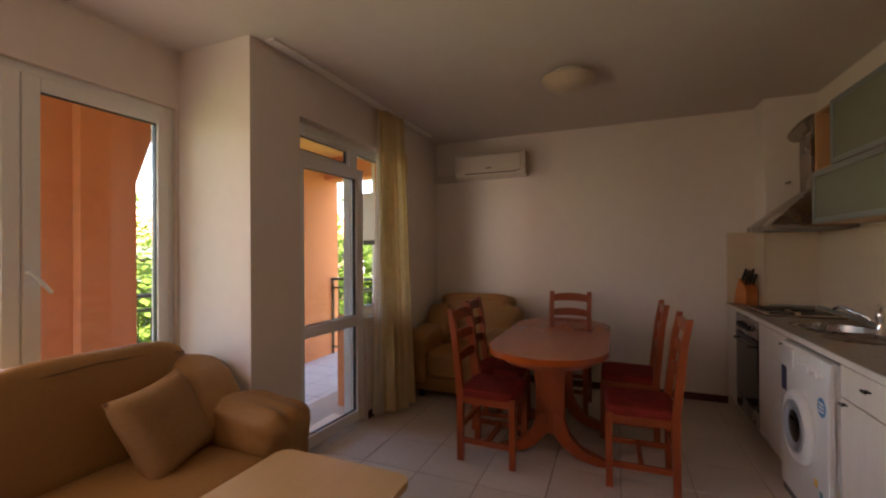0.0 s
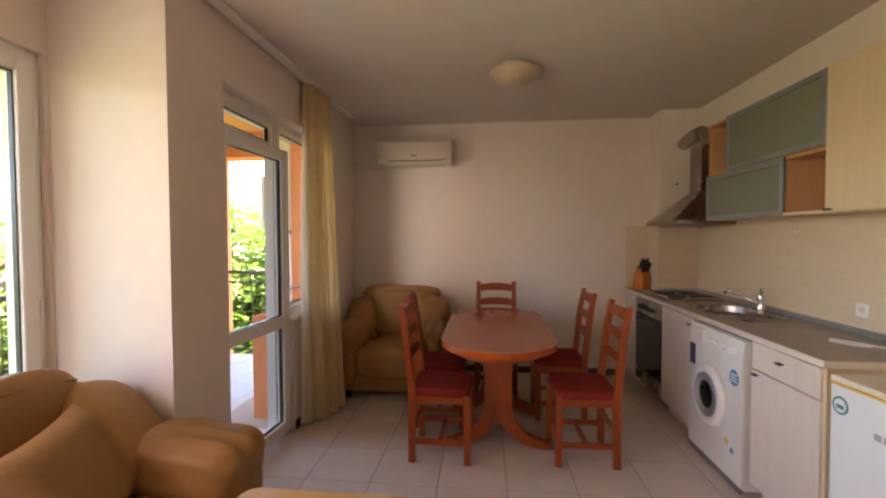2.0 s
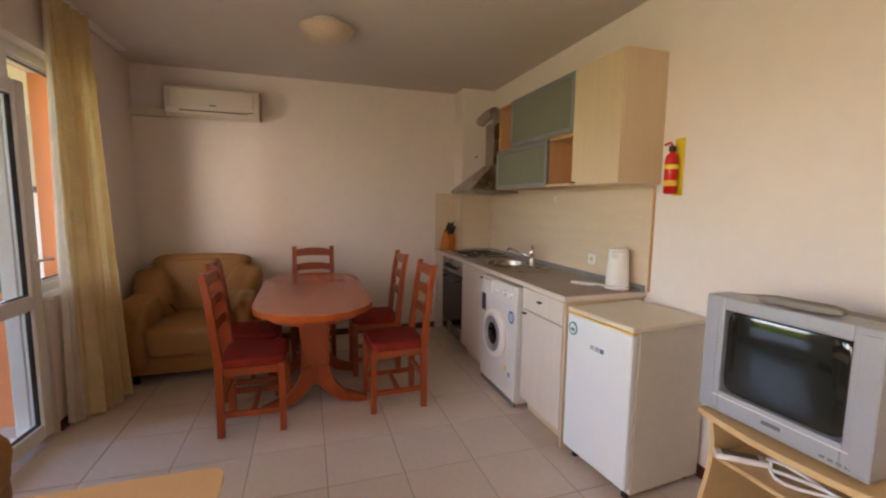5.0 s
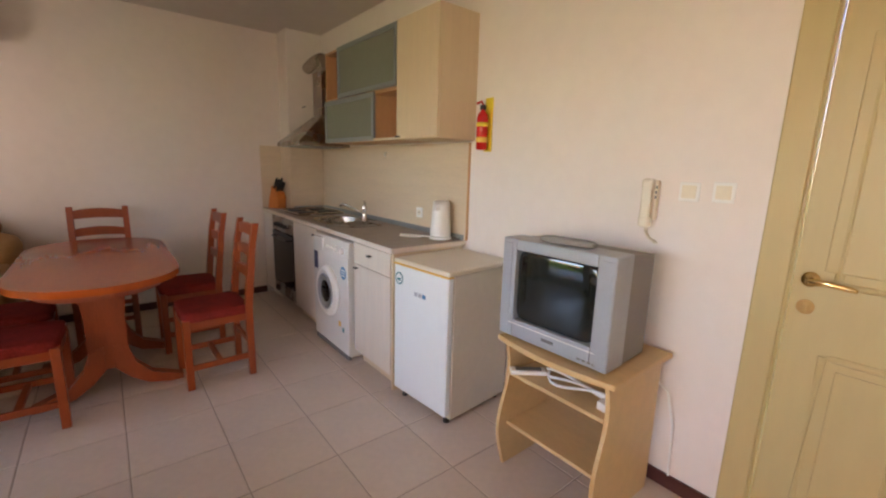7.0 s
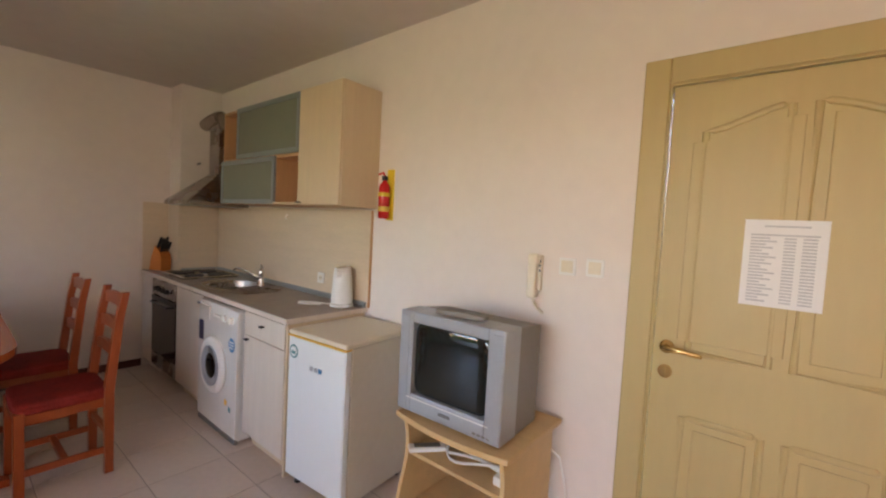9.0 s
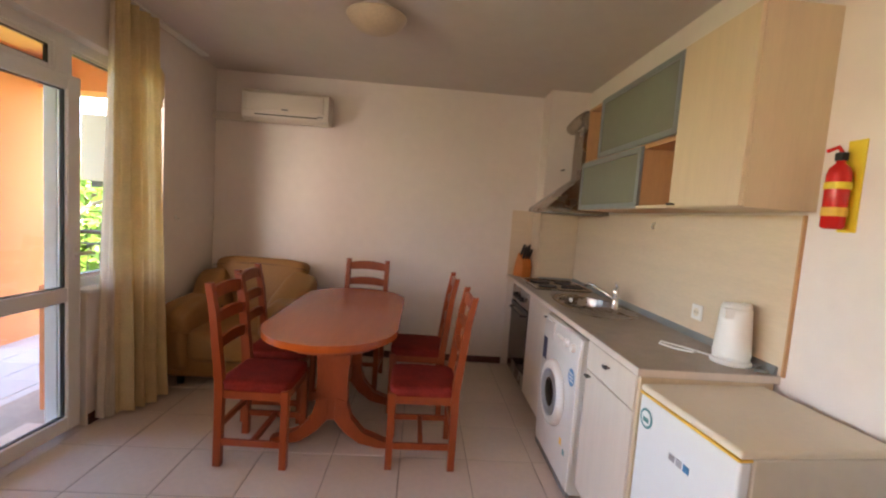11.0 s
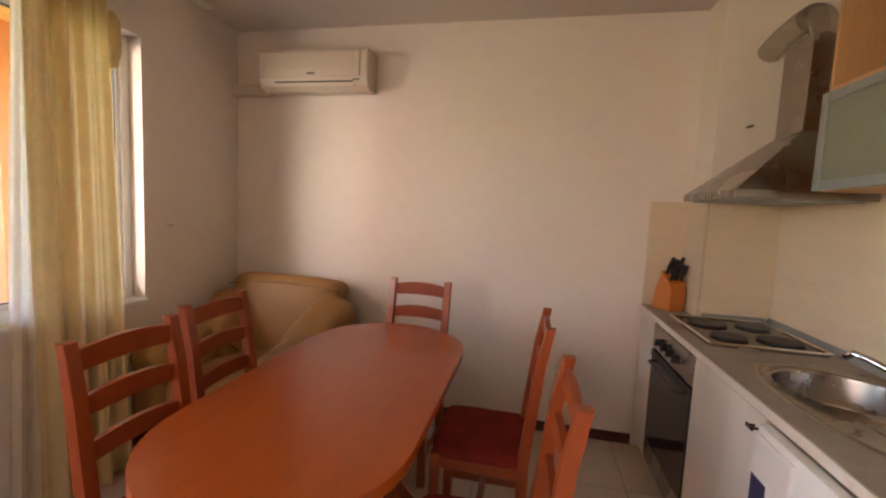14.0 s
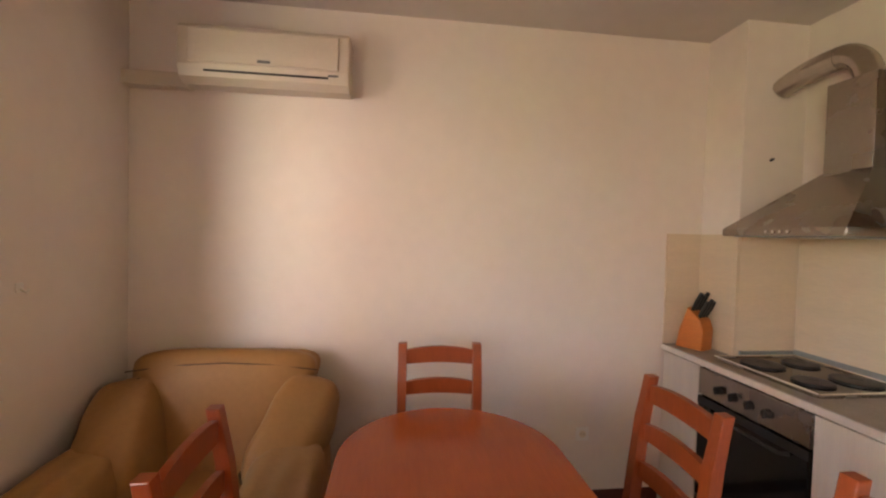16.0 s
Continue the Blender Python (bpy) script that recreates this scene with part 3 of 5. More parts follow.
ct = thing("coffee_table", "maple laminate coffee table with rounded corners by the sofa", "coffee table")
part("tabletop", prism(bmesh.new(), rounded(-1.43, 0.72, -0.775, 1.82, 0.05), 0.475, 0.50, "z", 0.005), TABLET, ct)
for yy in (0.86, 1.66):
    part("side_panel", prism(bmesh.new(), [(-1.33, 0), (-1.25, 0.03), (-0.95, 0.03), (-0.87, 0), (-0.85, 0.06), (-0.90, 0.25), (-0.85, 0.475), (-1.35, 0.475), (-1.30, 0.25), (-1.35, 0.06)], yy, yy + 0.02, "y"), TABLET, ct)
part("shelf", B(-1.27, 0.88, 0.18, -0.93, 1.66, 0.198), TABLET, ct)

# ---- dining group ----
dt = thing("dining_table", "glossy cherry wood oval pedestal table with curved legs", "dining table")
TX, TY = -0.45, 3.625
out = arc(TX, 4.05, 0.39, 0.39, 0, 180, 20) + arc(TX, 3.20, 0.39, 0.39, 180, 360, 20)
part("tabletop", prism(bmesh.new(), out, 0.715, 0.75, "z", 0.011), WOODT, dt)
out2 = arc(TX, 4.0, 0.30, 0.30, 0, 180, 14) + arc(TX, 3.25, 0.30, 0.30, 180, 360, 14)
part("apron", prism(bmesh.new(), out2, 0.655, 0.715, "z"), WOODR, dt)
part("pedestal", prism(bmesh.new(), [(TX - 0.12, 0.655), (TX - 0.095, 0.45), (TX - 0.09, 0.24), (TX - 0.11, 0.16), (TX + 0.11, 0.16), (TX + 0.09, 0.24), (TX + 0.095, 0.45), (TX + 0.12, 0.655)], TY - 0.33, TY - 0.27, "y", 0.008), WOODR, dt)
part("pedestal", prism(bmesh.new(), [(TX - 0.12, 0.655), (TX - 0.095, 0.45), (TX - 0.09, 0.24), (TX - 0.11, 0.16), (TX + 0.11, 0.16), (TX + 0.09, 0.24), (TX + 0.095, 0.45), (TX + 0.12, 0.655)], TY + 0.27, TY + 0.33, "y", 0.008), WOODR, dt)
part("stretcher", B(TX - 0.03, TY - 0.27, 0.20, TX + 0.03, TY + 0.27, 0.30, 0.006), WOODR, dt)
for sy in (-0.30, 0.30):
    for sgn in (-1, 1):
        o = [(TX + sgn * 0.02, 0.30), (TX + sgn * 0.095, 0.28), (TX + sgn * 0.12, 0.17), (TX + sgn * 0.20, 0.085), (TX + sgn * 0.33, 0.045), (TX + sgn * 0.37, 0.035), (TX + sgn * 0.37, 0.0), (TX + sgn * 0.30, 0.0), (TX + sgn * 0.18, 0.025), (TX + sgn * 0.09, 0.085), (TX + sgn * 0.02, 0.16)]
        part("leg", prism(bmesh.new(), o if sgn > 0 else o[::-1], TY + sy - 0.034, TY + sy + 0.034, "y", 0.007), WOODR, dt)


def chair(m):
    """Ladder-back dining chair; faces local +y."""
    c = thing("dining_chair", "cherry wood ladder-back dining chair with a red velvet seat", "chair", "chairs round the dining table")
    W = 0.198
    for sx in (-1, 1):
        x0, x1 = sorted((sx * W, sx * (W - 0.042)))
        o = [(-0.205, 0.0), (-0.163, 0.0), (-0.158, 0.45), (-0.205, 0.83), (-0.237, 0.985), (-0.274, 0.985), (-0.245, 0.83), (-0.205, 0.45)]
        part("rear_post", prism(bmesh.new(), o, x0, x1, "x", 0.004), WOODR, c)
        part("front_leg", B(x0, 0.163, 0, x1, 0.205, 0.435, 0.004), WOODR, c)
        part("side_rail", B(x0 + 0.009, -0.17, 0.375, x1 - 0.009, 0.17, 0.43, 0.003), WOODR, c)
        part("side_stretcher", B(x0 + 0.01, -0.17, 0.115, x1 - 0.01, 0.17, 0.15, 0.003), WOODR, c)
    part("front_rail", B(-W + 0.042, 0.172, 0.375, W - 0.042, 0.197, 0.43, 0.003), WOODR, c)
    part("rear_rail", B(-W + 0.042, -0.197, 0.375, W - 0.042, -0.172, 0.43, 0.003), WOODR, c)
    part("cross_stretcher", B(-W + 0.03, -0.012, 0.118, W - 0.03, 0.018, 0.147, 0.003), WOODR, c)
    part("cross_stretcher", B(-W + 0.042, -0.195, 0.20, W - 0.042, -0.172, 0.235, 0.003), WOODR, c)
    for z, hgt in ((0.935, 0.075), (0.80, 0.07), (0.665, 0.07)):
        n = 8
        yc = -0.19 - 0.06 * (z - 0.5) / 0.45
        up, lo = [], []
        for i in range(n + 1):
            f = 2 * i / n - 1
            up.append((f * (W - 0.035), z + hgt / 2 - 0.018 * f * f))
            lo.append((f * (W - 0.035), z - hgt / 2 + 0.004 - 0.010 * f * f))
        part("back_slat", prism(bmesh.new(), lo + up[::-1], yc - 0.012, yc + 0.010, "y", 0.003), WOODR, c)
    part("seat_pad", soft(bmesh.new(), (0, 0.005, 0.447), (0.40, 0.395, 0.062), 8, 8, wob=0.02), VELVET, c, smooth=True)
    c.matrix_world = m
    return c


c0 = chair(pose(-0.835, 3.235, 0, 0, 0, -92))
for m in (pose(-0.905, 3.745, 0, 0, 0, -89), pose(0.115, 3.275, 0, 0, 0, 91), pose(0.07, 3.955, 0, 0, 0, 90), pose(-0.44, 4.375, 0, 0, 0, 178)):
    copy_thing(c0, m)

# ---- kitchen ----
KX = 0.968
wt = thing("worktop", "grey-beige stone-look laminate worktop over the base units", "worktop")
bm = bmesh.new()
for a in ((0.945, 2.335, 1.07, YB - 0.004), (1.47, 2.335, XR - 0.002, 4.698), (1.07, 2.335, 1.47, 3.46), (1.07, 3.92, 1.47, YB - 0.004)):
    box(bm, a[0], a[1], 0.855, a[2], a[3], 0.89)
part("slab", bm, WORKTOP, wt)
part("front_edge", B(0.941, 2.333, 0.857, 0.945, YB - 0.004, 0.888, 0.0015), BIRCHW, wt, "pale front edge band")
part("end_edge", B(0.946, 2.331, 0.857, XR - 0.002, 2.335, 0.888, 0.0015), BIRCHW, wt)
bm = bmesh.new()
prism(bm, [(XR - 0.030, 0.8905), (XR - 0.0125, 0.8905), (XR - 0.0125, 0.925), (XR - 0.018, 0.925)], 2.34, 4.685, "y")
box(bm, 1.19, 4.67, 0.8905, XR - 0.035, 4.686, 0.92, 0.003)
tagged(part("worktop_strip", bm, ALU), "grey aluminium sealing strip along the worktop", "trim", kind="structure")
sp = thing("splashback", "pale wood-look laminate splashback panels above the worktop", "splashback", kind="structure")
part("panel", B(XR - 0.012, 2.32, 0.8905, XR - 0.001, 4.686, 1.545), SPLASH, sp)
part("panel", B(1.178, 4.688, 0.8905, XR - 0.012, 4.699, 1.545), SPLASH, sp)
part("panel", B(1.163, 4.688, 0.8905, 1.174, YB - 0.012, 1.545), SPLASH, sp)
part("panel", B(0.95, YB - 0.0115, 0.8905, 1.163, YB - 0.001, 1.545), SPLASH, sp)
part("edge_strip", B(XR - 0.016, 2.312, 0.8905, XR - 0.001, 2.3195, 1.545), NICHE, sp)


def knob(parent, x, y, z, material=STEEL):
    bm = bmesh.new()
    cyl(bm, (x, y - 0.012, z), (x - 0.018, y - 0.012, z), 0.004, seg=8)
    cyl(bm, (x, y + 0.012, z), (x - 0.018, y + 0.012, z), 0.004, seg=8)
    box(bm, x - 0.024, y - 0.02, z - 0.006, x - 0.017, y + 0.02, z + 0.006, 0.002)
    part("handle", bm, BLACK, parent, "dark metal pull handle")


bc = thing("base_cabinet", "pale laminate base cabinet with drawer and door, beside the fridge", "kitchen cabinet")
bm = bmesh.new()
box(bm, 0.96, 2.34, 0.0, XR - 0.02, 2.36, 0.853)
box(bm, KX + 0.004, 2.36, 0.09, XR - 0.02, 2.845, 0.853)
box(bm, KX + 0.05, 2.36, 0.0, KX + 0.07, 2.845, 0.09)
part("body", bm, BIRCH, bc)
dr = part("drawer_front", B(KX - 0.016, 2.363, 0.71, KX + 0.002, 2.85, 0.848, 0.002), BIRCHW, bc)
knob(dr, KX - 0.016, 2.61, 0.795)
dd = part("cabinet_door", B(KX - 0.016, 2.363, 0.095, KX + 0.002, 2.85, 0.704, 0.002), BIRCHW, bc)
knob(dd, KX - 0.016, 2.80, 0.685)
bc = thing("base_cabinet", "pale laminate sink base cabinet beside the oven", "kitchen cabinet")
bm = bmesh.new()
box(bm, KX + 0.004, 3.505, 0.09, XR - 0.02, 3.52, 0.853)
box(bm, KX + 0.004, 4.045, 0.09, XR - 0.02, 4.06, 0.853)
box(bm, KX + 0.004, 3.52, 0.09, XR - 0.02, 4.045, 0.105)
box(bm, KX + 0.05, 3.505, 0.0, KX + 0.07, 4.06, 0.09)
part("body", bm, BIRCH, bc)
dd = part("cabinet_door", B(KX - 0.016, 3.507, 0.095, KX + 0.002, 4.058, 0.848, 0.002), BIRCHW, bc)
knob(dd, KX - 0.016, 3.55, 0.80)
bc = thing("filler_panel", "pale laminate filler panel between the oven and the wall", "kitchen cabinet")
bm = bmesh.new()
box(bm, KX - 0.014, 4.672, 0.09, KX + 0.004, YB - 0.013, 0.848, 0.002)
box(bm, KX + 0.05, 4.672, 0.0, KX + 0.07, YB - 0.013, 0.09)
part("panel", bm, BIRCHW, bc)

ov = thing("oven", "built-in steel oven with a black glass door and black knobs", "oven")
part("body", B(KX + 0.004, 4.068, 0.10, XR - 0.05, 4.664, 0.85), STEEL, ov)
fp = part("control_panel", B(KX - 0.018, 4.068, 0.715, KX + 0.003, 4.664, 0.845, 0.004), STEEL, ov)
for y in (4.25, 4.34, 4.43, 4.52):
    bm = bmesh.new()
    cyl(bm, (KX - 0.018, y, 0.775), (KX - 0.042, y, 0.775), 0.020, 0.017, 18)
    box(bm, KX - 0.05, y - 0.004, 0.757, KX - 0.04, y + 0.004, 0.793, 0.002)
    part("knob", bm, BLACK, fp)
od = part("oven_door", B(KX - 0.02, 4.07, 0.215, KX + 0.003, 4.662, 0.708, 0.005), DGLASS, ov)
part("door_strip", B(KX - 0.0225, 4.07, 0.67, KX - 0.0205, 4.662, 0.707), BLACK, od)
bm = bmesh.new()
tube(bm, [(KX - 0.02, 4.15, 0.66), (KX - 0.055, 4.16, 0.66), (KX - 0.055, 4.57, 0.66), (KX - 0.02, 4.58, 0.66)], 0.008, 8)
part("handle", bm, BLACK, od)
part("lower_panel", B(KX - 0.018, 4.068, 0.10, KX + 0.003, 4.664, 0.208, 0.004), STEEL, ov)

hb = thing("hob", "steel electric hob with dark cooking plates set in the worktop", "hob")
part("tray", prism(bmesh.new(), rounded(1.015, 4.10, 1.485, 4.645, 0.03), 0.8905, 0.899, "z", 0.003), STEEL, hb)
part("glass", prism(bmesh.new(), rounded(1.035, 4.12, 1.465, 4.625, 0.02), 0.8995, 0.902, "z"), DGLASS, hb)
for x, y, r in ((1.15, 4.245, 0.075), (1.15, 4.495, 0.09), (1.36, 4.245, 0.09), (1.36, 4.495, 0.075)):
    part("plate", lathe(bmesh.new(), (x, y, 0.9025), [(r, 0), (r, 0.008), (r * 0.95, 0.01), (r * 0.3, 0.01), (r * 0.28, 0.008)]), BLACK, hb)
bm = bmesh.new()
tube(bm, [(1.02, 4.105, 0.905), (1.02, 4.64, 0.905), (1.48, 4.64, 0.905), (1.48, 4.105, 0.905), (1.02, 4.105, 0.905)], 0.006, 6)
part("rim", bm, CHROME, hb)

# sink with drainer
sk = thing("sink", "oval stainless steel sink with a drainer set in the worktop", "sink")
bm = bmesh.new()
N = 48
cx, cy, R = 1.265, 3.69, 0.19


def ring(rx, ry, ox, oy, z, e=1.0):
    vs = []
    for k in range(N):
        a = 2 * math.pi * k / N
        c, s = math.cos(a), math.sin(a)
        vs.append(bm.verts.new((ox + rx * math.copysign(abs(c) ** e, c), oy + ry * math.copysign(abs(s) ** e, s), z)))
    return vs


loops = [ring(0.232, 0.395, cx - 0.005, 3.575, 0.8905, 0.75), ring(0.228, 0.39, cx - 0.005, 3.575, 0.897, 0.75), ring(0.215, 0.375, cx - 0.005, 3.575, 0.894, 0.75), ring(R + 0.014, R + 0.014, cx, cy, 0.8935), ring(R + 0.010, R + 0.010, cx, cy, 0.897), ring(R + 0.003, R + 0.003, cx, cy, 0.897), ring(R, R, cx, cy, 0.890), ring(R - 0.001, R - 0.001, cx, cy, 0.884), ring(R - 0.006, R - 0.006, cx, cy, 0.79), ring(R - 0.02, R - 0.02, cx, cy, 0.762), ring(R - 0.05, R - 0.05, cx, cy, 0.752), ring(0.03, 0.03, cx, cy, 0.745)]
for a, b in zip(loops, loops[1:]):
    for k in range(N):
        bm.faces.new((a[k], a[(k + 1) % N], b[(k + 1) % N], b[k]))
bm.faces.new(loops[-1])
bmesh.ops.recalc_face_normals(bm, faces=bm.faces)
part("basin", bm, STEEL, sk, smooth=True)
for i in range(5):
    b2 = bmesh.new()
    tube(b2, [(1.16 + i * 0.05, 3.25, 0.897), (1.16 + i * 0.05, 3.44, 0.896)], 0.005, 6)
    part("drainer_rib", b2, STEEL, sk)
part("drain", lathe(bmesh.new(), (cx, cy, 0.7455), [(0.028, 0), (0.028, 0.004), (0.02, 0.005)]), CHROME, sk)
fc = thing("faucet", "chrome mixer tap with a long angled spout on the sink", "tap")
bm = bmesh.new()
FX, FY = 1.37, 3.465
lathe(bm, (FX, FY, 0.894), [(0.028, 0), (0.028, 0.008), (0.021, 0.015), (0.019, 0.09), (0.022, 0.10), (0.022, 0.125), (0.016, 0.14)], 18)
part("body", bm, CHROME, fc, smooth=True)
bm = bmesh.new()
tube(bm, [(FX - 0.01, FY + 0.015, 0.965), (FX - 0.045, FY + 0.08, 0.995), (FX - 0.09, FY + 0.17, 1.025), (FX - 0.11, FY + 0.205, 1.03), (FX - 0.12, FY + 0.225, 1.012)], 0.011, 10)
part("spout", bm, CHROME, fc, smooth=True)
bm = bmesh.new()
tube(bm, [(FX, FY, 1.03), (FX + 0.006, FY - 0.006, 1.055), (FX - 0.02, FY - 0.03, 1.072)], 0.008, 8)
part("lever", bm, CHROME, fc, smooth=True)

wm = thing("washing_machine", "white front-loading washing machine with a round door under the worktop", "washing machine")
WY0, WY1, WX = 2.875, 3.49, 0.915
part("body", B(WX + 0.02, WY0, 0.02, XR - 0.06, WY1, 0.835, 0.006), ENAMEL, wm)
part("front", prism(bmesh.new(), [(WX + 0.018, 0.03), (WX, 0.04), (WX, 0.70), (WX + 0.012, 0.835), (WX + 0.035, 0.842), (WX + 0.035, 0.03)], WY0, WY1, "y", 0.004), ENAMEL, wm)
px, pz, py = WX - 0.001, 0.44, 3.20
MX = Matrix.Translation((px, py, pz)) @ pose(0, 0, 0, 0, -90, 0)
ring_ = part("door_ring", lathe(bmesh.new(), (0, 0, 0), [(0.185, -0.005), (0.185, 0.012), (0.175, 0.03), (0.15, 0.036), (0.128, 0.03), (0.118, 0.008)], 36, MX), WPLAST, wm, smooth=True)
part("door_glass", lathe(bmesh.new(), (0, 0, 0), [(0.119, 0.006), (0.119, 0.012), (0.10, 0.028), (0.05, 0.036), (0.001, 0.038)], 30, MX), DGLASS, ring_, smooth=True)
part("door_rim", lathe(bmesh.new(), (0, 0, 0), [(0.132, 0.031), (0.132, 0.038), (0.118, 0.034), (0.118, 0.028)], 30, MX), SILVER, ring_, smooth=True)
part("detergent_drawer", B(WX - 0.002, 3.30, 0.715, WX + 0.02, 3.475, 0.815, 0.004), ENAMEL, wm)
for y in (2.96, 3.06):
    bm = bmesh.new()
    cyl(bm, (WX + 0.01, y, 0.77), (WX - 0.015, y, 0.77), 0.024, 0.02, 18)
    part("dial", bm, WPLAST, wm)
for y in (3.14, 3.18, 3.22):
    part("button", B(WX - 0.004, y - 0.012, 0.755, WX + 0.012, y + 0.012, 0.775, 0.003), WPLAST, wm)
part("energy_sticker", B(WX - 0.0015, 3.40, 0.565, WX + 0.001, 3.475, 0.70), NAVY, wm, "dark blue sticker")
bm = bmesh.new()
cyl(bm, (WX + 0.001, 2.945, 0.62), (WX - 0.0015, 2.945, 0.62), 0.045, seg=28)
st = part("round_sticker", bm, BLUE, wm, "round blue sticker")
for dz in (-0.018, 0.0, 0.018):
    part("sticker_print", B(WX - 0.0025, 2.915, 0.617 + dz, WX - 0.0018, 2.975, 0.624 + dz), WPLAST, st)
bm = bmesh.new()
part("small_sticker", B(WX - 0.0015, 3.0, 0.22, WX + 0.001, 3.035, 0.255), OCHRE, wm)
part("small_sticker", B(WX - 0.0015, 2.945, 0.19, WX + 0.001, 2.975, 0.22), TEAL, wm)
part("kick_plate", B(WX + 0.004, WY0 + 0.01, 0.0, WX + 0.03, WY1 - 0.01, 0.03), RUBBER, wm)

# fridge, turned a little
fr = thing("fridge", "small white under-counter fridge with a cream top", "fridge")
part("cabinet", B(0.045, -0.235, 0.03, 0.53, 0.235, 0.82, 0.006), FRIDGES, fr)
part("top", B(0.0, -0.238, 0.82, 0.535, 0.238, 0.845, 0.008), IVORY, fr)
dd = part("fridge_door", B(0.0, -0.235, 0.06, 0.042, 0.235, 0.812, 0.010, 3), FRIDGEW, fr)
part("trim_strip", B(-0.003, -0.236, 0.8125, 0.04, 0.236, 0.8195), OCHRE, dd, "thin ochre gap strip")
bm = bmesh.new()
cyl(bm, (0.002, 0.185, 0.735), (-0.0015, 0.185, 0.735), 0.036, seg=26)
st = part("round_sticker", bm, TEAL, dd, "round grey-green sticker")
bm = bmesh.new()
cyl(bm, (-0.0012, 0.185, 0.735), (-0.0022, 0.185, 0.735), 0.027, seg=26)
part("sticker_centre", bm, FRIDGEW, st)
part("sticker_print", B(-0.003, 0.168, 0.722, -0.0022, 0.202, 0.738), TEAL, st)
for i, y in enumerate((-0.055, -0.02, 0.015)):
    part("badge", B(-0.003, y, 0.665, 0.001, y + 0.027, 0.688, 0.0015), SILVER if i else BLUE, dd)
for sx in (0.06, 0.48):
    for sy in (-0.19, 0.19):
        bm = bmesh.new()
        cyl(bm, (sx, sy, 0), (sx, sy, 0.035), 0.02, seg=12)
        part("foot", bm, BLACK, fr)
fr.matrix_world = pose(0.957, 2.06, 0, 0, 0, 4.5)

# wall units
CX = 1.225
wc = thing("wall_cabinet", "tall pale birch laminate wall cabinet with a closed door", "kitchen cabinet")
part("body", B(CX + 0.019, 2.28, 1.558, XR - 0.001, 2.736, 2.318, 0.002), BIRCH, wc)
dd = part("cabinet_door", B(CX, 2.282, 1.562, CX + 0.0175, 2.735, 2.315, 0.002), BIRCH, wc)
knob(dd, CX, 2.70, 1.575)


def glass_flap(parent, y0, y1, z0, z1):
    bm = bmesh.new()
    w = 0.035
    box(bm, CX, y0, z0, CX + 0.019, y0 + w, z1, 0.003)
    box(bm, CX, y1 - w, z0, CX + 0.019, y1, z1, 0.003)
    box(bm, CX + 0.0005, y0 + w, z0, CX + 0.0185, y1 - w, z0 + w, 0.003)
    box(bm, CX + 0.0005, y0 + w, z1 - w, CX + 0.0185, y1 - w, z1, 0.003)
    f = part("flap_frame", bm, ALU, parent, "grey aluminium flap door")
    part("frosted_pane", B(CX + 0.007, y0 + w - 0.002, z0 + w - 0.002, CX + 0.013, y1 - w + 0.002, z1 - w + 0.002), FROST, f)
    return f


def carcass(parent, y0, y1, z0, z1):
    for nm, a in (("side", (y0, z0, y0 + 0.016, z1)), ("side", (y1 - 0.016, z0, y1, z1)), ("bottom", (y0 + 0.016, z0, y1 - 0.016, z0 + 0.016)), ("top", (y0 + 0.016, z1 - 0.016, y1 - 0.016, z1))):
        part(nm, B(CX + 0.021, a[0], a[1], XR - 0.02, a[2], a[3]), NICHE, parent)
    part("back", B(XR - 0.02, y0, z0, XR - 0.002, y1, z1), NICHE, parent)


wc = thing("wall_cabinet", "wall cabinet with a frosted glass flap above an open end niche", "kitchen cabinet")
carcass(wc, 2.740, 3.925, 1.911, 2.314)
part("divider", B(CX + 0.022, 3.64, 1.928, XR - 0.021, 3.656, 2.297), NICHE, wc)
glass_flap(wc, 2.741, 3.655, 1.915, 2.313)
wc = thing("wall_cabinet", "lower wall cabinet with a frosted glass flap beside an open niche", "kitchen cabinet")
carcass(wc, 2.740, 3.925, 1.558, 1.908)
part("divider", B(CX + 0.022, 3.05, 1.575, XR - 0.021, 3.066, 1.891), NICHE, wc)
glass_flap(wc, 3.05, 3.924, 1.56, 1.908)
part("edge_strip", B(CX, 2.740, 1.558, CX + 0.02, 3.049, 1.575), BIRCH, wc)

hd = thing("range_hood", "brushed steel pyramid range hood above the hob", "range hood")
bm = bmesh.new()
lo = [(1.03, 4.045), (XR - 0.014, 4.045), (XR - 0.014, 4.64), (1.03, 4.64)]
hi = [(1.315, 4.19), (XR - 0.014, 4.19), (XR - 0.014, 4.395), (1.315, 4.395)]
va = [bm.verts.new((x, y, 1.57)) for x, y in lo]
vb = [bm.verts.new((x, y, 1.83)) for x, y in hi]
for k in range(4):
    bm.faces.new((va[k], va[(k + 1) % 4], vb[(k + 1) % 4], vb[k]))
bm.faces.new(vb)
bm.faces.new(va[::-1])
bmesh.ops.recalc_face_normals(bm, faces=bm.faces)
part("canopy", bm, STEEL, hd)
part("rim", B(1.028, 4.043, 1.535, XR - 0.013, 4.642, 1.571, 0.003), STEEL, hd)
for i in range(4):
    bm = bmesh.new()
    cyl(bm, (1.03, 4.28 + i * 0.035, 1.553), (1.023, 4.28 + i * 0.035, 1.553), 0.007, seg=12)
    part("button", bm, CHROME, hd)
part("chimney", B(1.315, 4.19, 1.83, XR - 0.014, 4.395, 2.235, 0.003), STEEL, hd)
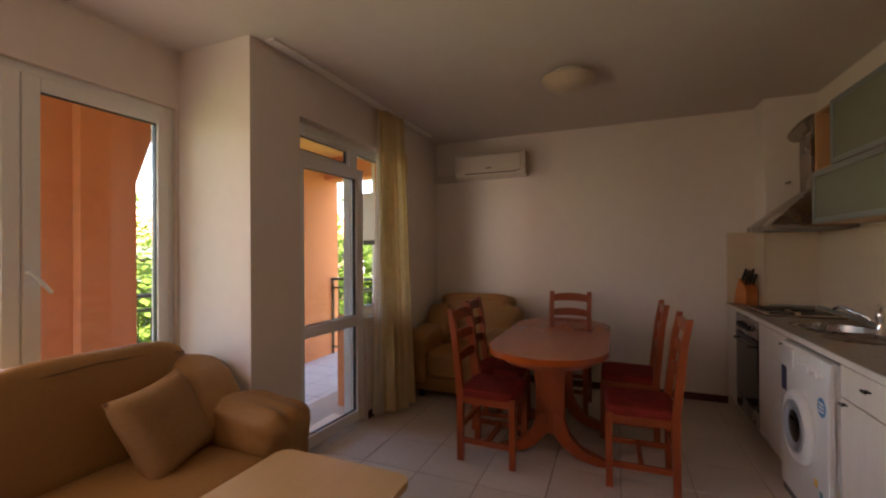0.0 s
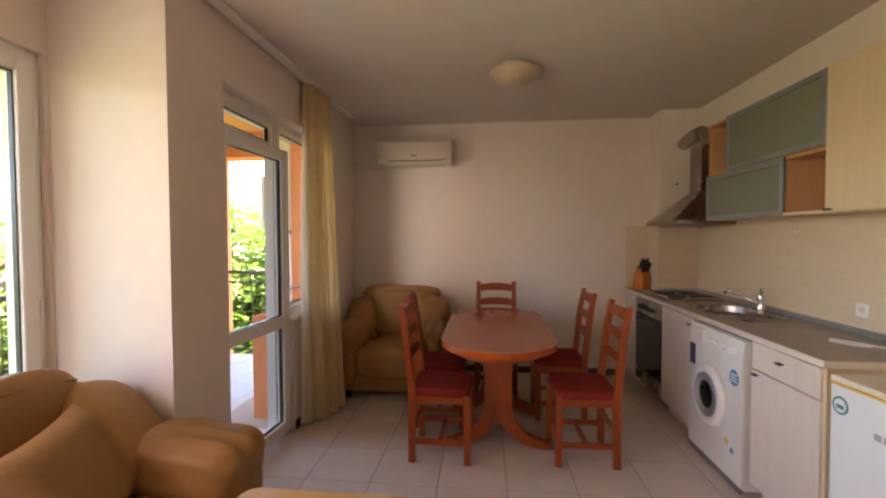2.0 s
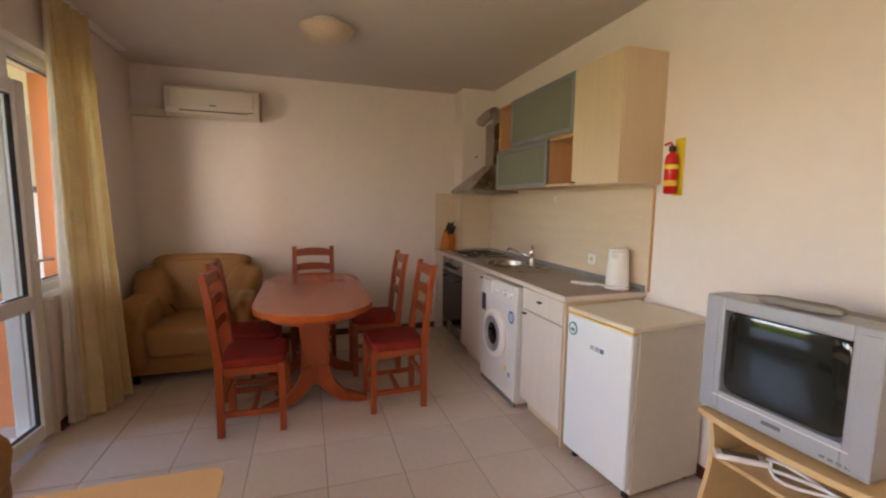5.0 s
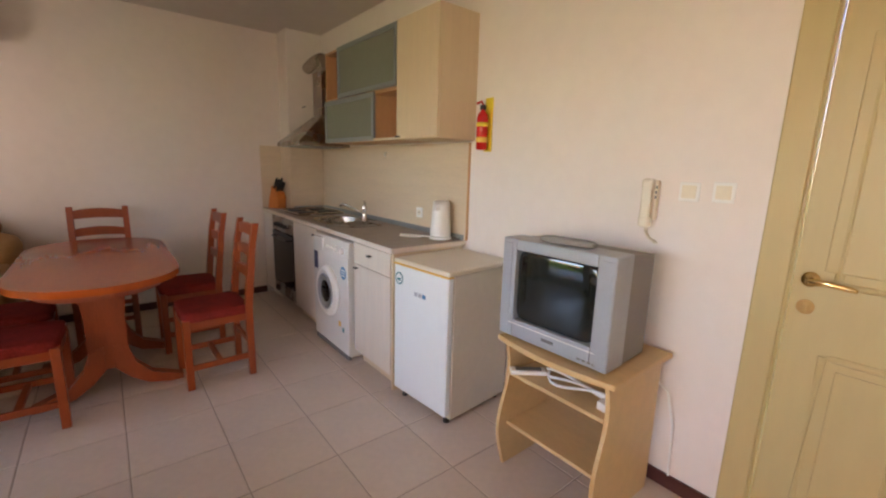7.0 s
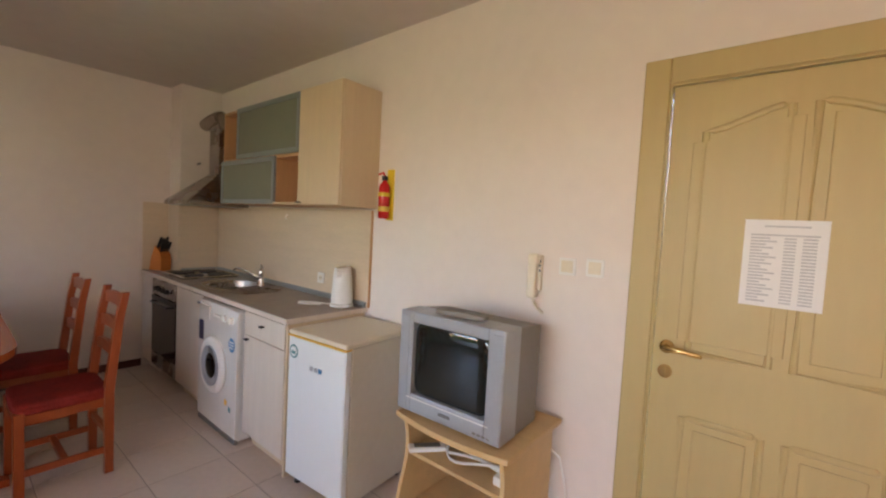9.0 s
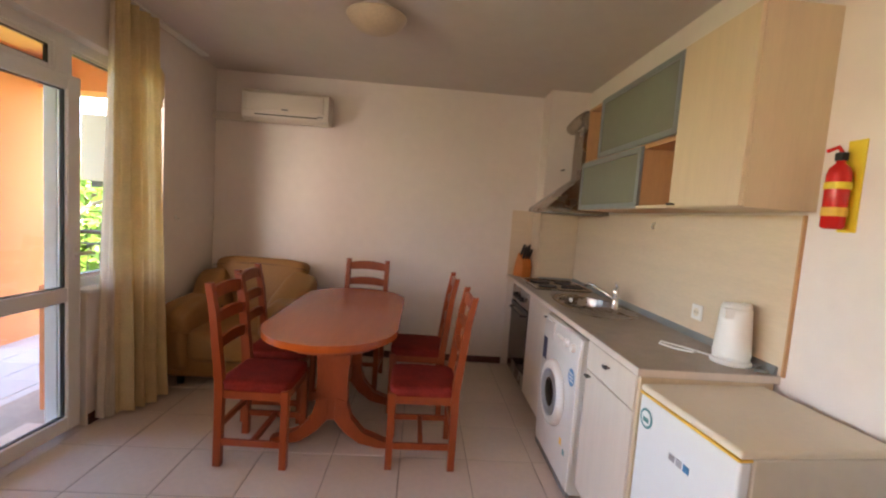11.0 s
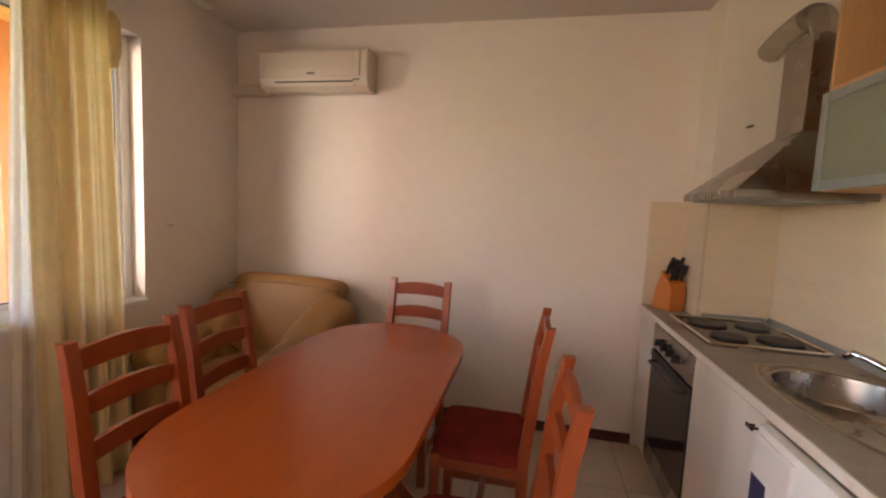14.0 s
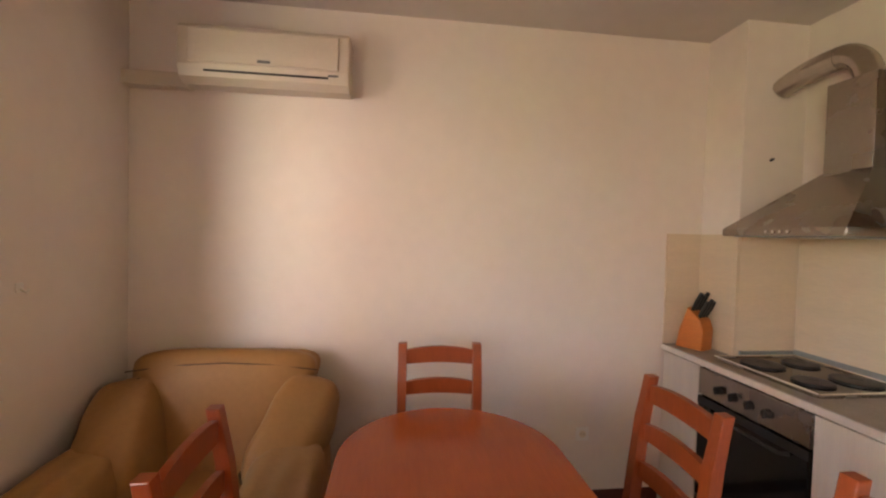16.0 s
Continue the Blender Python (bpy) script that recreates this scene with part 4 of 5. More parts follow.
part("filter", B(1.06, 4.08, 1.530, XR - 0.04, 4.60, 1.536), ALU, hd)
bm = bmesh.new()
pts, rad = [], []
for i in range(61):
    f = i / 60
    if f < 0.5:
        a = f / 0.5 * math.pi / 2
        p = (1.415, 4.30 + 0.13 * (1 - math.cos(a)), 2.225 + 0.16 * math.sin(a))
    else:
        g = (f - 0.5) / 0.5
        p = (1.415 - 0.03 * g, 4.43 + 0.275 * g, 2.385 - 0.06 * g * g)
    pts.append(p)
    rad.append(0.051 + (0.004 if i % 2 else 0.0))
tube(bm, pts, 0.062, 20, rad)
dc = tagged(part("vent_duct", bm, FOIL, smooth=True), "crinkled silver foil duct from the hood into the shaft", "duct")
bm = bmesh.new()
tube(bm, [(1.345, 4.70, 1.955), (1.345, 4.685, 1.953), (1.325, 4.672, 1.945), (1.31, 4.668, 1.94)], 0.006, 6)
tagged(part("wall_hook", bm, BLACK), "small black hook on the boxed shaft", "hook")

kb = thing("knife_block", "orange wooden knife block with black-handled knives on the worktop", "knife block", m=pose(1.075, 4.86, 0.8905, 0, 0, 115) @ Matrix.Scale(1.12, 4))
part("block", prism(bmesh.new(), [(-0.055, 0), (0.075, 0), (0.055, 0.10), (0.02, 0.21), (-0.045, 0.15), (-0.06, 0.10)], -0.05, 0.05, "y", 0.004), ORANGEW, kb)
for i in range(6):
    b2 = bmesh.new()
    ry, rx = (i % 3 - 1) * 0.03, (i // 3) * 0.035
    a = Vector((-0.03 + rx, ry, 0.165 + rx * 0.85))
    d = Vector((-0.42, 0, 0.9))
    tube(b2, [a, a + d * 0.05, a + d * (0.09 + 0.012 * (i % 2))], 0.011, 8, [0.009, 0.012, 0.010])
    part("knife", b2, BLACK, kb)

kt = thing("kettle", "ivory white plastic electric kettle on its base", "kettle", m=pose(1.43, 2.475, 0.8905, 0, 0, 25))
part("power_base", lathe(bmesh.new(), (0, 0, 0), [(0.078, 0), (0.08, 0.012), (0.07, 0.022)], 24), WPLAST, kt, smooth=True)
part("jug", lathe(bmesh.new(), (0, 0, 0.022), [(0.070, 0), (0.073, 0.02), (0.066, 0.12), (0.060, 0.21), (0.058, 0.225)], 24), WPLAST, kt, smooth=True)
part("lid", lathe(bmesh.new(), (0, 0, 0.247), [(0.058, 0), (0.054, 0.012), (0.02, 0.018)], 24), WPLAST, kt, smooth=True)
bm = bmesh.new()
tube(bm, [(0.055, 0, 0.255), (0.10, 0, 0.25), (0.112, 0, 0.20), (0.105, 0, 0.11), (0.07, 0, 0.075)], 0.012, 8)
part("handle", bm, WPLAST, kt, smooth=True)
part("spout", prism(bmesh.new(), [(-0.05, -0.028), (-0.085, 0), (-0.05, 0.028)], 0.20, 0.245, "z", 0.004), WPLAST, kt)
bm = bmesh.new()
tube(bm, [(1.40, 2.54, 0.896), (1.33, 2.66, 0.896), (1.27, 2.74, 0.896), (1.24, 2.70, 0.896), (1.27, 2.63, 0.896), (1.33, 2.58, 0.896), (1.36, 2.60, 0.897)], 0.005, 6)
part("cord", bm, WPLAST, kt).matrix_parent_inverse = pose(1.43, 2.475, 0.8905, 0, 0, 25).inverted()
bm = bmesh.new()
tube(bm, [(1.48, 2.43, 0.898), (1.50, 2.40, 0.90), (1.46, 2.37, 0.897), (1.50, 2.35, 0.897)], 0.008, 6)
part("plug", bm, RUBBER, kt).matrix_parent_inverse = pose(1.43, 2.475, 0.8905, 0, 0, 25).inverted()


def plate(name, label, x, y, z, nx, ny, rocker=True, s=0.04):
    """A switch or socket plate on a wall whose normal is (nx, ny)."""
    a = math.degrees(math.atan2(ny, nx))
    t = thing(name, label, "socket" if not rocker else "switch", m=pose(x, y, z, 0, 0, a))
    part("plate", B(0.0, -s, -s, 0.009, s, s, 0.003), WPLAST, t)
    if rocker:
        part("rocker", prism(bmesh.new(), [(0.009, -0.027), (0.012, -0.027), (0.016, 0.027), (0.009, 0.027)], -0.027, 0.027, "y"), IVORY, t)
    else:
        part("well", lathe(bmesh.new(), (0, 0, 0), [(0.021, 0.0), (0.021, 0.011), (0.017, 0.010), (0.016, 0.0095)], 20, pose(0, 0, 0, 0, 90, 0)), IVORY, t)
        for s_ in (-1, 1):
            b2 = bmesh.new()
            cyl(b2, (0.0095, s_ * 0.009, 0), (0.0112, s_ * 0.009, 0), 0.003, seg=8)
            part("pin_hole", b2, BLACK, t)
    return t


plate("light_switch", "white rocker light switch on the wall by the door", XR, 0.945, 1.313, -1, 0)
plate("light_switch", "white rocker light switch close to the door casing", XR, 0.818, 1.318, -1, 0)
plate("wall_socket", "white power socket on the splashback by the kettle", XR - 0.012, 2.86, 1.03, -1, 0, False)
plate("wall_socket", "white power socket low on the back wall", 0.465, YB, 0.355, 0, -1, False)
bm = bmesh.new()
tube(bm, [(XR - 0.012, 3.36, 1.49), (XR - 0.03, 3.36, 1.485), (XR - 0.034, 3.36, 1.465), (XR - 0.022, 3.36, 1.455)], 0.006, 6)
tagged(part("splash_hook", bm, WPLAST), "small white hook on the splashback", "hook")
bm = bmesh.new()
box(bm, XB, 4.325, 1.25, XB + 0.008, 4.355, 1.285, 0.003)
tube(bm, [(XB + 0.006, 4.34, 1.262), (XB + 0.03, 4.34, 1.25), (XB + 0.036, 4.34, 1.262)], 0.005, 6)
tagged(part("curtain_hook", bm, WPLAST), "small white tie-back hook beside the window", "hook")

ip = thing("intercom_phone", "ivory wall intercom handset with a curled cord", "intercom")
part("base", B(XR - 0.03, 1.065, 1.18, XR, 1.118, 1.355, 0.008), IVORY, ip)
bm = bmesh.new()
soft(bm, (XR - 0.05, 1.095, 1.335), (0.045, 0.05, 0.055), 4, 6)
soft(bm, (XR - 0.05, 1.095, 1.175), (0.045, 0.05, 0.055), 4, 6)
soft(bm, (XR - 0.058, 1.095, 1.255), (0.026, 0.042, 0.20), 5, 6)
part("handset", bm, IVORY, ip, smooth=True)
bm = bmesh.new()
tube(bm, [(XR - 0.02 + 0.008 * math.cos(i * 1.9), 1.075 + 0.026 * math.cos(i / 40 * 2 * math.pi) + 0.004 * math.sin(i * 1.9), 1.135 - 0.055 * math.sin(i / 40 * math.pi) * 1.0 + (0.04 if i in (0, 40) else 0)) for i in range(41)], 0.005, 5)
part("cord", bm, IVORY, ip)
for i in range(3):
    part("button", B(XR - 0.033, 1.066, 1.32 - i * 0.022, XR - 0.029, 1.074, 1.332 - i * 0.022), RUBBER, ip)

ex = thing("fire_extinguisher", "small red fire extinguisher on a yellow wall bracket", "fire extinguisher")
EY = 2.17
part("back_plate", B(XR - 0.006, EY - 0.045, 1.485, XR, EY + 0.02, 1.81, 0.002), YELLOW, ex)
part("cylinder", lathe(bmesh.new(), (XR - 0.045, EY, 1.495), [(0.026, 0), (0.035, 0.008), (0.036, 0.19), (0.03, 0.215), (0.014, 0.232), (0.013, 0.245)], 20), REDP, ex, smooth=True)
part("valve", B(XR - 0.06, EY - 0.014, 1.735, XR - 0.03, EY + 0.014, 1.765, 0.004), BLACK, ex)
bm = bmesh.new()
tube(bm, [(XR - 0.045, EY, 1.765), (XR - 0.05, EY + 0.01, 1.785), (XR - 0.055, EY + 0.045, 1.775)], 0.007, 8)
part("lever", bm, REDP, ex)
part("strap", lathe(bmesh.new(), (XR - 0.045, EY, 1.635), [(0.0375, 0), (0.039, 0.002), (0.039, 0.022), (0.0375, 0.024)], 20), YELLOW, ex)
part("label_band", lathe(bmesh.new(), (XR - 0.045, EY, 1.54), [(0.0368, 0), (0.0372, 0.001), (0.0372, 0.03), (0.0368, 0.031)], 20), OCHRE, ex)

# ---- television ----
ts = thing("tv_stand", "maple laminate television stand with two shelves and wavy sides", "tv stand")
SX, SX1, SY0, SY1, SZ = 0.985, 1.485, 0.90, 1.485, 0.62
top = [(SX1, SY0), (SX1, SY1)] + [(SX + 0.02 - 0.035 * math.sin(math.pi * i / 12), SY1 - (SY1 - SY0) * i / 12) for i in range(13)]
part("top", prism(bmesh.new(), top, SZ - 0.022, SZ, "z", 0.004), STANDW, ts)
wave = [(SX + 0.035 + 0.028 * math.sin(f * math.pi * 2.2 + 2.4), f * (SZ - 0.022)) for f in [i / 14 for i in range(15)]]
for y in (SY0 + 0.03, SY1 - 0.048):
    part("side", prism(bmesh.new(), [(SX1 - 0.02, 0)] + wave + [(SX1 - 0.02, SZ - 0.022)], y, y + 0.018, "y", 0.002), STANDW, ts)
for z in (0.20, 0.44):
    part("shelf", B(SX + 0.06, SY0 + 0.05, z, SX1 - 0.03, SY1 - 0.05, z + 0.016, 0.002), STANDW, ts)
tv = thing("television", "bulky silver tube television standing on the wooden stand, switched off", "television", m=pose(1.025, 1.225, SZ, 0, 0, 1.5))
VW, VH = 0.270, 0.465
bm = bmesh.new()
for a in ((-VW, 0.012, -VW + 0.075, VH), (VW - 0.075, 0.012, VW, VH), (-VW + 0.075, 0.012, VW - 0.075, 0.095), (-VW + 0.075, VH - 0.05, VW - 0.075, VH)):
    box(bm, 0.0, a[0], a[1], 0.13, a[2], a[3], 0.006)
fb = part("bezel", bm, SILVER, tv)
part("screen", soft(bmesh.new(), (0.05, 0, 0.2555), (0.07, 2 * VW - 0.148, 0.324), 9, 12), SCREEN, tv, smooth=True)
part("inner_frame", prism(bmesh.new(), [(-VW + 0.05, 0.075), (VW - 0.05, 0.075), (VW - 0.05, 0.079), (-VW + 0.05, 0.079)], -0.002, 0.004, "x"), WPLAST, tv)
for sx in (-1, 1):
    bm = bmesh.new()
    a, b = sorted((sx * (VW - 0.055), sx * (VW - 0.004)))
    box(bm, -0.003, a, 0.03, 0.002, b, VH - 0.02, 0.002)
    part("speaker_grille", bm, SILVER, tv)
part("badge", B(-0.003, -0.03, 0.045, 0.002, 0.03, 0.058, 0.001), RUBBER, tv)
for i in range(4):
    part("button", B(-0.003, -0.16 - i * 0.022, 0.028, 0.001, -0.145 - i * 0.022, 0.036, 0.001), SILVERD, tv)
bm = bmesh.new()
va = [bm.verts.new(v) for v in ((0.13, -VW + 0.006, 0.012), (0.13, VW - 0.006, 0.012), (0.13, VW - 0.006, VH - 0.006), (0.13, -VW + 0.006, VH - 0.006))]
vm = [bm.verts.new(v) for v in ((0.33, -VW + 0.012, 0.012), (0.33, VW - 0.012, 0.012), (0.33, VW - 0.012, VH - 0.025), (0.33, -VW + 0.012, VH - 0.025))]
vb = [bm.verts.new(v) for v in ((0.43, -0.17, 0.012), (0.43, 0.17, 0.012), (0.43, 0.17, VH - 0.11), (0.43, -0.17, VH - 0.11))]
for a, b in ((va, vm), (vm, vb)):
    for k in range(4):
        bm.faces.new((a[k], a[(k + 1) % 4], b[(k + 1) % 4], b[k]))
bm.faces.new(vb)
bm.faces.new(va[::-1])
bmesh.ops.recalc_face_normals(bm, faces=bm.faces)
part("back_housing", bm, SILVERD, tv)
for sy in (-0.2, 0.2):
    part("foot", B(0.03, sy - 0.03, 0.0, 0.30, sy + 0.03, 0.0125), RUBBER, tv)
rc = thing("remote_control", "grey remote control lying on top of the television", "remote control", m=pose(1.09, 1.21, SZ + VH + 0.001, 0, 0, 8))
part("case", soft(bmesh.new(), (0, 0, 0.014), (0.055, 0.24, 0.028), 5, 8), SILVERD, rc, smooth=True)
part("keypad", B(-0.018, -0.09, 0.027, 0.018, 0.08, 0.0285), RUBBER, rc)
rc = thing("remote_control", "white remote control lying on the stand's shelf", "remote control", m=pose(1.10, 1.37, 0.442, 0, 0, 50))
part("case", B(-0.028, -0.085, 0, 0.028, 0.085, 0.022, 0.008), WPLAST, rc)
part("keypad", B(-0.018, -0.06, 0.022, 0.018, 0.06, 0.0235), RUBBER, rc)
bm = bmesh.new()
for k in range(3):
    tube(bm, [(1.16 + 0.07 * math.cos(a) + 0.02 * k, 1.14 + (0.15 + 0.02 * k) * math.sin(a), 0.462 + 0.05 * (1 + math.sin(a * 2 + k)) * 0.5) for a in [i / 16 * 2 * math.pi * 0.86 for i in range(17)]], 0.006, 6)
tagged(part("cable_coil", bm, WPLAST, smooth=True), "coiled white cables on the stand's shelf", "cable")
tagged(part("plug_block", B(1.09, 0.965, 0.456, 1.16, 1.01, 0.49, 0.006), WPLAST), "white plug block on the stand's shelf", "plug")
bm = bmesh.new()
tube(bm, [(1.30, 1.12, 0.50), (1.40, 1.0, 0.56), (1.49, 0.90, 0.45), (1.515, 0.87, 0.30), (1.52, 0.86, 0.07)], 0.005, 6)
tagged(part("tv_cable", bm, WPLAST), "white cable hanging behind the television stand", "cable")

# ---- on walls and ceiling ----
ac = thing("air_conditioner", "ivory split air conditioner high on the back wall", "air conditioner")
AX0, AX1, AZ0, AZ1 = -1.70, -0.90, 2.205, 2.475
prof = [(YB, AZ0 + 0.01), (YB - 0.12, AZ0), (YB - 0.165, AZ0 + 0.025), (YB - 0.185, AZ0 + 0.075), (YB - 0.18, AZ1 - 0.02), (YB - 0.165, AZ1), (YB, AZ1)]
part("body", prism(bmesh.new(), prof, AX0, AX1, "x", 0.006), ACW, ac)
fp = part("front_panel", B(AX0 + 0.05, YB - 0.195, AZ0 + 0.085, AX1 - 0.05, YB - 0.178, AZ1 - 0.025, 0.006), ACW, ac)
for i in range(9):
    z = AZ0 + 0.135 + i * 0.0115
    part("grille_slat", B(AX0 + 0.09, YB - 0.198, z, AX1 - 0.09, YB - 0.194, z + 0.005), ACW, fp)
part("outlet_slot", prism(bmesh.new(), [(YB - 0.166, AZ0 + 0.026), (YB - 0.169, AZ0 + 0.027), (YB - 0.183, AZ0 + 0.055), (YB - 0.180, AZ0 + 0.055)], AX0 + 0.12, AX1 - 0.10, "x"), BLACK, ac)
part("louvre", prism(bmesh.new(), [(YB - 0.150, AZ0 + 0.012), (YB - 0.172, AZ0 + 0.024), (YB - 0.182, AZ0 + 0.044), (YB - 0.176, AZ0 + 0.044)], AX0 + 0.10, AX1 - 0.09, "x"), ACW, ac)
part("badge", B(-1.33, YB - 0.199, AZ0 + 0.094, -1.27, YB - 0.1945, AZ0 + 0.108, 0.002), RUBBER, ac)
part("indicator", B(AX1 - 0.10, YB - 0.188, AZ0 + 0.055, AX1 - 0.05, YB - 0.184, AZ0 + 0.065), RUBBER, ac)
tagged(part("pipe_duct", B(XB + 0.001, YB - 0.07, 2.205, AX0 + 0.004, YB - 0.001, 2.275, 0.004), ACW), "ivory pipe cover running from the air conditioner to the wall", "pipe cover")

cl = thing("ceiling_lamp", "round alabaster glass ceiling lamp, switched off", "ceiling lamp", m=pose(-0.325, 3.45, H))
part("mount", lathe(bmesh.new(), (0, 0, -0.065), [(0.10, 0), (0.10, 0.065)], 28), WPLAST, cl, smooth=True)
part("shade", lathe(bmesh.new(), (0, 0, -0.15), [(0.02, 0.0), (0.07, 0.008), (0.125, 0.03), (0.165, 0.065), (0.182, 0.09), (0.185, 0.096), (0.178, 0.099)], 36), SHADE, cl, smooth=True)

# curtain
cu = thing("curtain", "yellow curtain with white lining, drawn back beside the balcony door", "curtain")


def drape(name, material, parent, bot0, bot1, top0, top1, folds, amp, zt, zb, waist=0.0, seed=0):
    nu, nz = 90, 30
    t = bmesh.new()
    g = []
    for j in range(nz + 1):
        f = j / nz
        z = zt + (zb - zt) * f
        a = Vector(top0).lerp(Vector(bot0), f)
        b = Vector(top1).lerp(Vector(bot1), f)
        d = (b - a)
        nrm = Vector((-d.y, d.x)).normalized()
        row = []
        for i in range(nu + 1):
            u = i / nu
            uu = u + 0.02 * math.sin(7 * u + 3 * f + seed)
            k = amp * (0.75 + 0.4 * f) * math.sin(2 * math.pi * folds * uu + 0.5 * math.sin(2.2 * f + seed) + seed)
            k += amp * 0.35 * math.sin(2 * math.pi * folds * 2.3 * uu + f * 2 + seed * 2)
            c = 0.5 + (u - 0.5) * (1 - waist * math.sin(math.pi * min(f * 1.4, 1)))
            p = a + d * c + nrm * k
            row.append(t.verts.new((p.x, p.y, z + (0.012 * math.sin(u * 9 + seed) if j == nz else 0))))
        g.append(row)
    for j in range(nz):
        for i in range(nu):
            t.faces.new((g[j][i], g[j][i + 1], g[j + 1][i + 1], g[j + 1][i]))
    return part(name, t, material, parent, smooth=True)


drape("outer_cloth", CURTAIN, cu, (-1.885, 3.53), (-1.79, 3.90), (-1.94, 3.56), (-1.90, 3.89), 4.2, 0.036, 2.655, -0.035)
drape("lining", SHEER, cu, (-1.965, 3.44), (-1.90, 3.66), (-1.972, 3.55), (-1.965, 3.72), 3.5, 0.016, 2.655, -0.03, seed=1.7)
part("gathered_fold", soft(bmesh.new(), (-1.885, 3.90, 2.20), (0.05, 0.07, 0.26), 2.5, 8, wob=0.25), CURTAIN, cu, smooth=True)
tagged(part("curtain_track", B(-1.965, 2.25, 2.664, -1.90, 4.6, 2.68, 0.003), WPLAST), "white ceiling track that carries the curtain", "curtain rail")

# ---- balcony ----
PX, PY, BFZ, BCZ = -3.84, 5.20, -0.03, 2.72
bm = bmesh.new()
box(bm, XB - 0.372, BY1 + 0.002, -0.3, XB - 0.362, 5.6, BCZ)
box(bm, XB - 0.372, BY0 - 0.1, BZ, XB - 0.362, BY1, BCZ)
box(bm, XB - 0.44, 3.60, -0.3, XB - 0.202, BY1, BS - 0.01)
box(bm, XB - 0.2018, BP, -0.3, XB - 0.2005, 3.60, BS - 0.01)
box(bm, XB - 0.36, BY1 - 0.006, BS, XB - 0.12, BY1, BZ)
box(bm, XA - 0.252, 2.178, -0.3, XA - 0.242, 2.6, BCZ)
box(bm, XA - 0.242, 2.59, -0.03, XB - 0.36, BY0, BCZ)
setting("wall_balcony_inner", bm, ORANGE, "orange rendered house wall on the balcony side")
setting("balcony_floor", B(PX - 0.35, -1.5, -0.3, XA - 0.24, PY + 0.3, BFZ - 0.008), GROUT, "grey balcony slab with tiles")
box_ = B(XA - 0.24, 2.6, -0.3, XB - 0.36, PY + 0.3, BFZ - 0.008)
setting("balcony_floor_strip", box_, GROUT, "grey balcony slab by the door")
setting("balcony_ceiling", B(PX - 0.35, -1.5, BCZ, XB - 0.36, PY + 0.35, BCZ + 0.2), ORANGEC, "pale orange balcony ceiling")


def arched(bm, a0, a1, spring, crown, top, h0, h1, axis):
    """The wall piece above an arched opening from a0 to a1."""
    n = 14
    mid, half = (a0 + a1) / 2, (a1 - a0) / 2
    pts = []
    for i in range(n + 1):
        f = -1 + 2 * i / n
        pts.append((mid + half * f, spring + (crown - spring) * math.sqrt(max(0, 1 - abs(f) ** 6))))
    for p, q in zip(pts, pts[1:]):
        prism(bm, [p, q, (q[0], top), (p[0], top)], h0, h1, axis)


bm = bmesh.new()
for y0, y1 in ((-1.5, -0.1), (1.85, 2.66), (4.63, PY + 0.3)):
    box(bm, PX - 0.35, y0, -0.3, PX, y1, BCZ)
arched(bm, -0.1, 1.85, 2.0, 2.55, BCZ, PX - 0.35, PX, "x")
arched(bm, 2.66, 4.63, 2.0, 2.55, BCZ, PX - 0.35, PX, "x")
box(bm, PX, PY, 2.42, XB - 0.37, PY + 0.3, BCZ)
box(bm, XB - 0.62, PY + 0.0, -0.3, XB - 0.372, PY + 0.3, 2.42)
box(bm, PX + 0.001, 2.20, -0.03, PX + 0.10, 2.56, BCZ)
setting("wall_balcony_outer", bm, ORANGE, "orange rendered balcony piers with arched openings")


def railing(p0, p1, label):
    t = thing("balcony_railing", label, "railing")
    p0, p1 = Vector(p0), Vector(p1)
    for z, r in ((1.0, 0.02), (0.88, 0.011), (0.07, 0.011)):
        bm = bmesh.new()
        cyl(bm, (*p0, z), (*p1, z), r, seg=8)
        part("rail", bm, IRON, t)
    n = int((p1 - p0).length / 0.115)
    for i in range(1, n):
        q = p0.lerp(p1, i / n)
        bm = bmesh.new()
        cyl(bm, (*q, 0.07), (*q, 0.88), 0.006, seg=6)
        part("baluster", bm, IRON, t)
    for f in (0.02, 0.98):
        q = p0.lerp(p1, f)
        bm = bmesh.new()
        cyl(bm, (*q, -0.03), (*q, 1.0), 0.016, seg=8)
        part("post", bm, IRON, t)
    return t


railing((PX - 0.17, 2.66), (PX - 0.17, 4.63), "dark iron balcony railing in an arched opening")
railing((PX - 0.17, -0.1), (PX - 0.17, 1.85), "dark iron balcony railing in an arched opening")
railing((PX, PY + 0.15), (XB - 0.62, PY + 0.15), "dark iron balcony railing at the balcony's end")

ou = thing("outdoor_unit", "grey outdoor air conditioner unit hung on the balcony wall", "air conditioner")
part("case", B(-2.80, 4.38, 1.52, -2.46, 5.12, 2.06, 0.01), FRIDGES, ou)
bm = bmesh.new()
for r in (0.05, 0.09, 0.13, 0.17, 0.21):
    lathe(bm, (0, 0, 0), [(r, 0), (r + 0.006, 0.002), (r + 0.006, 0.006), (r, 0.006)], 26, Matrix.Translation((-2.801, 4.66, 1.79)) @ pose(0, 0, 0, 0, -90, 0))
part("fan_grille", bm, RUBBER, ou)
for y in (4.48, 5.0):
    part("bracket", B(-2.79, y, 1.47, -2.385, y + 0.03, 1.52), IRON, ou)
bl = thing("balcony_lamp", "white round lamp on the balcony ceiling", "ceiling lamp", m=pose(-3.3, 3.6, BCZ))
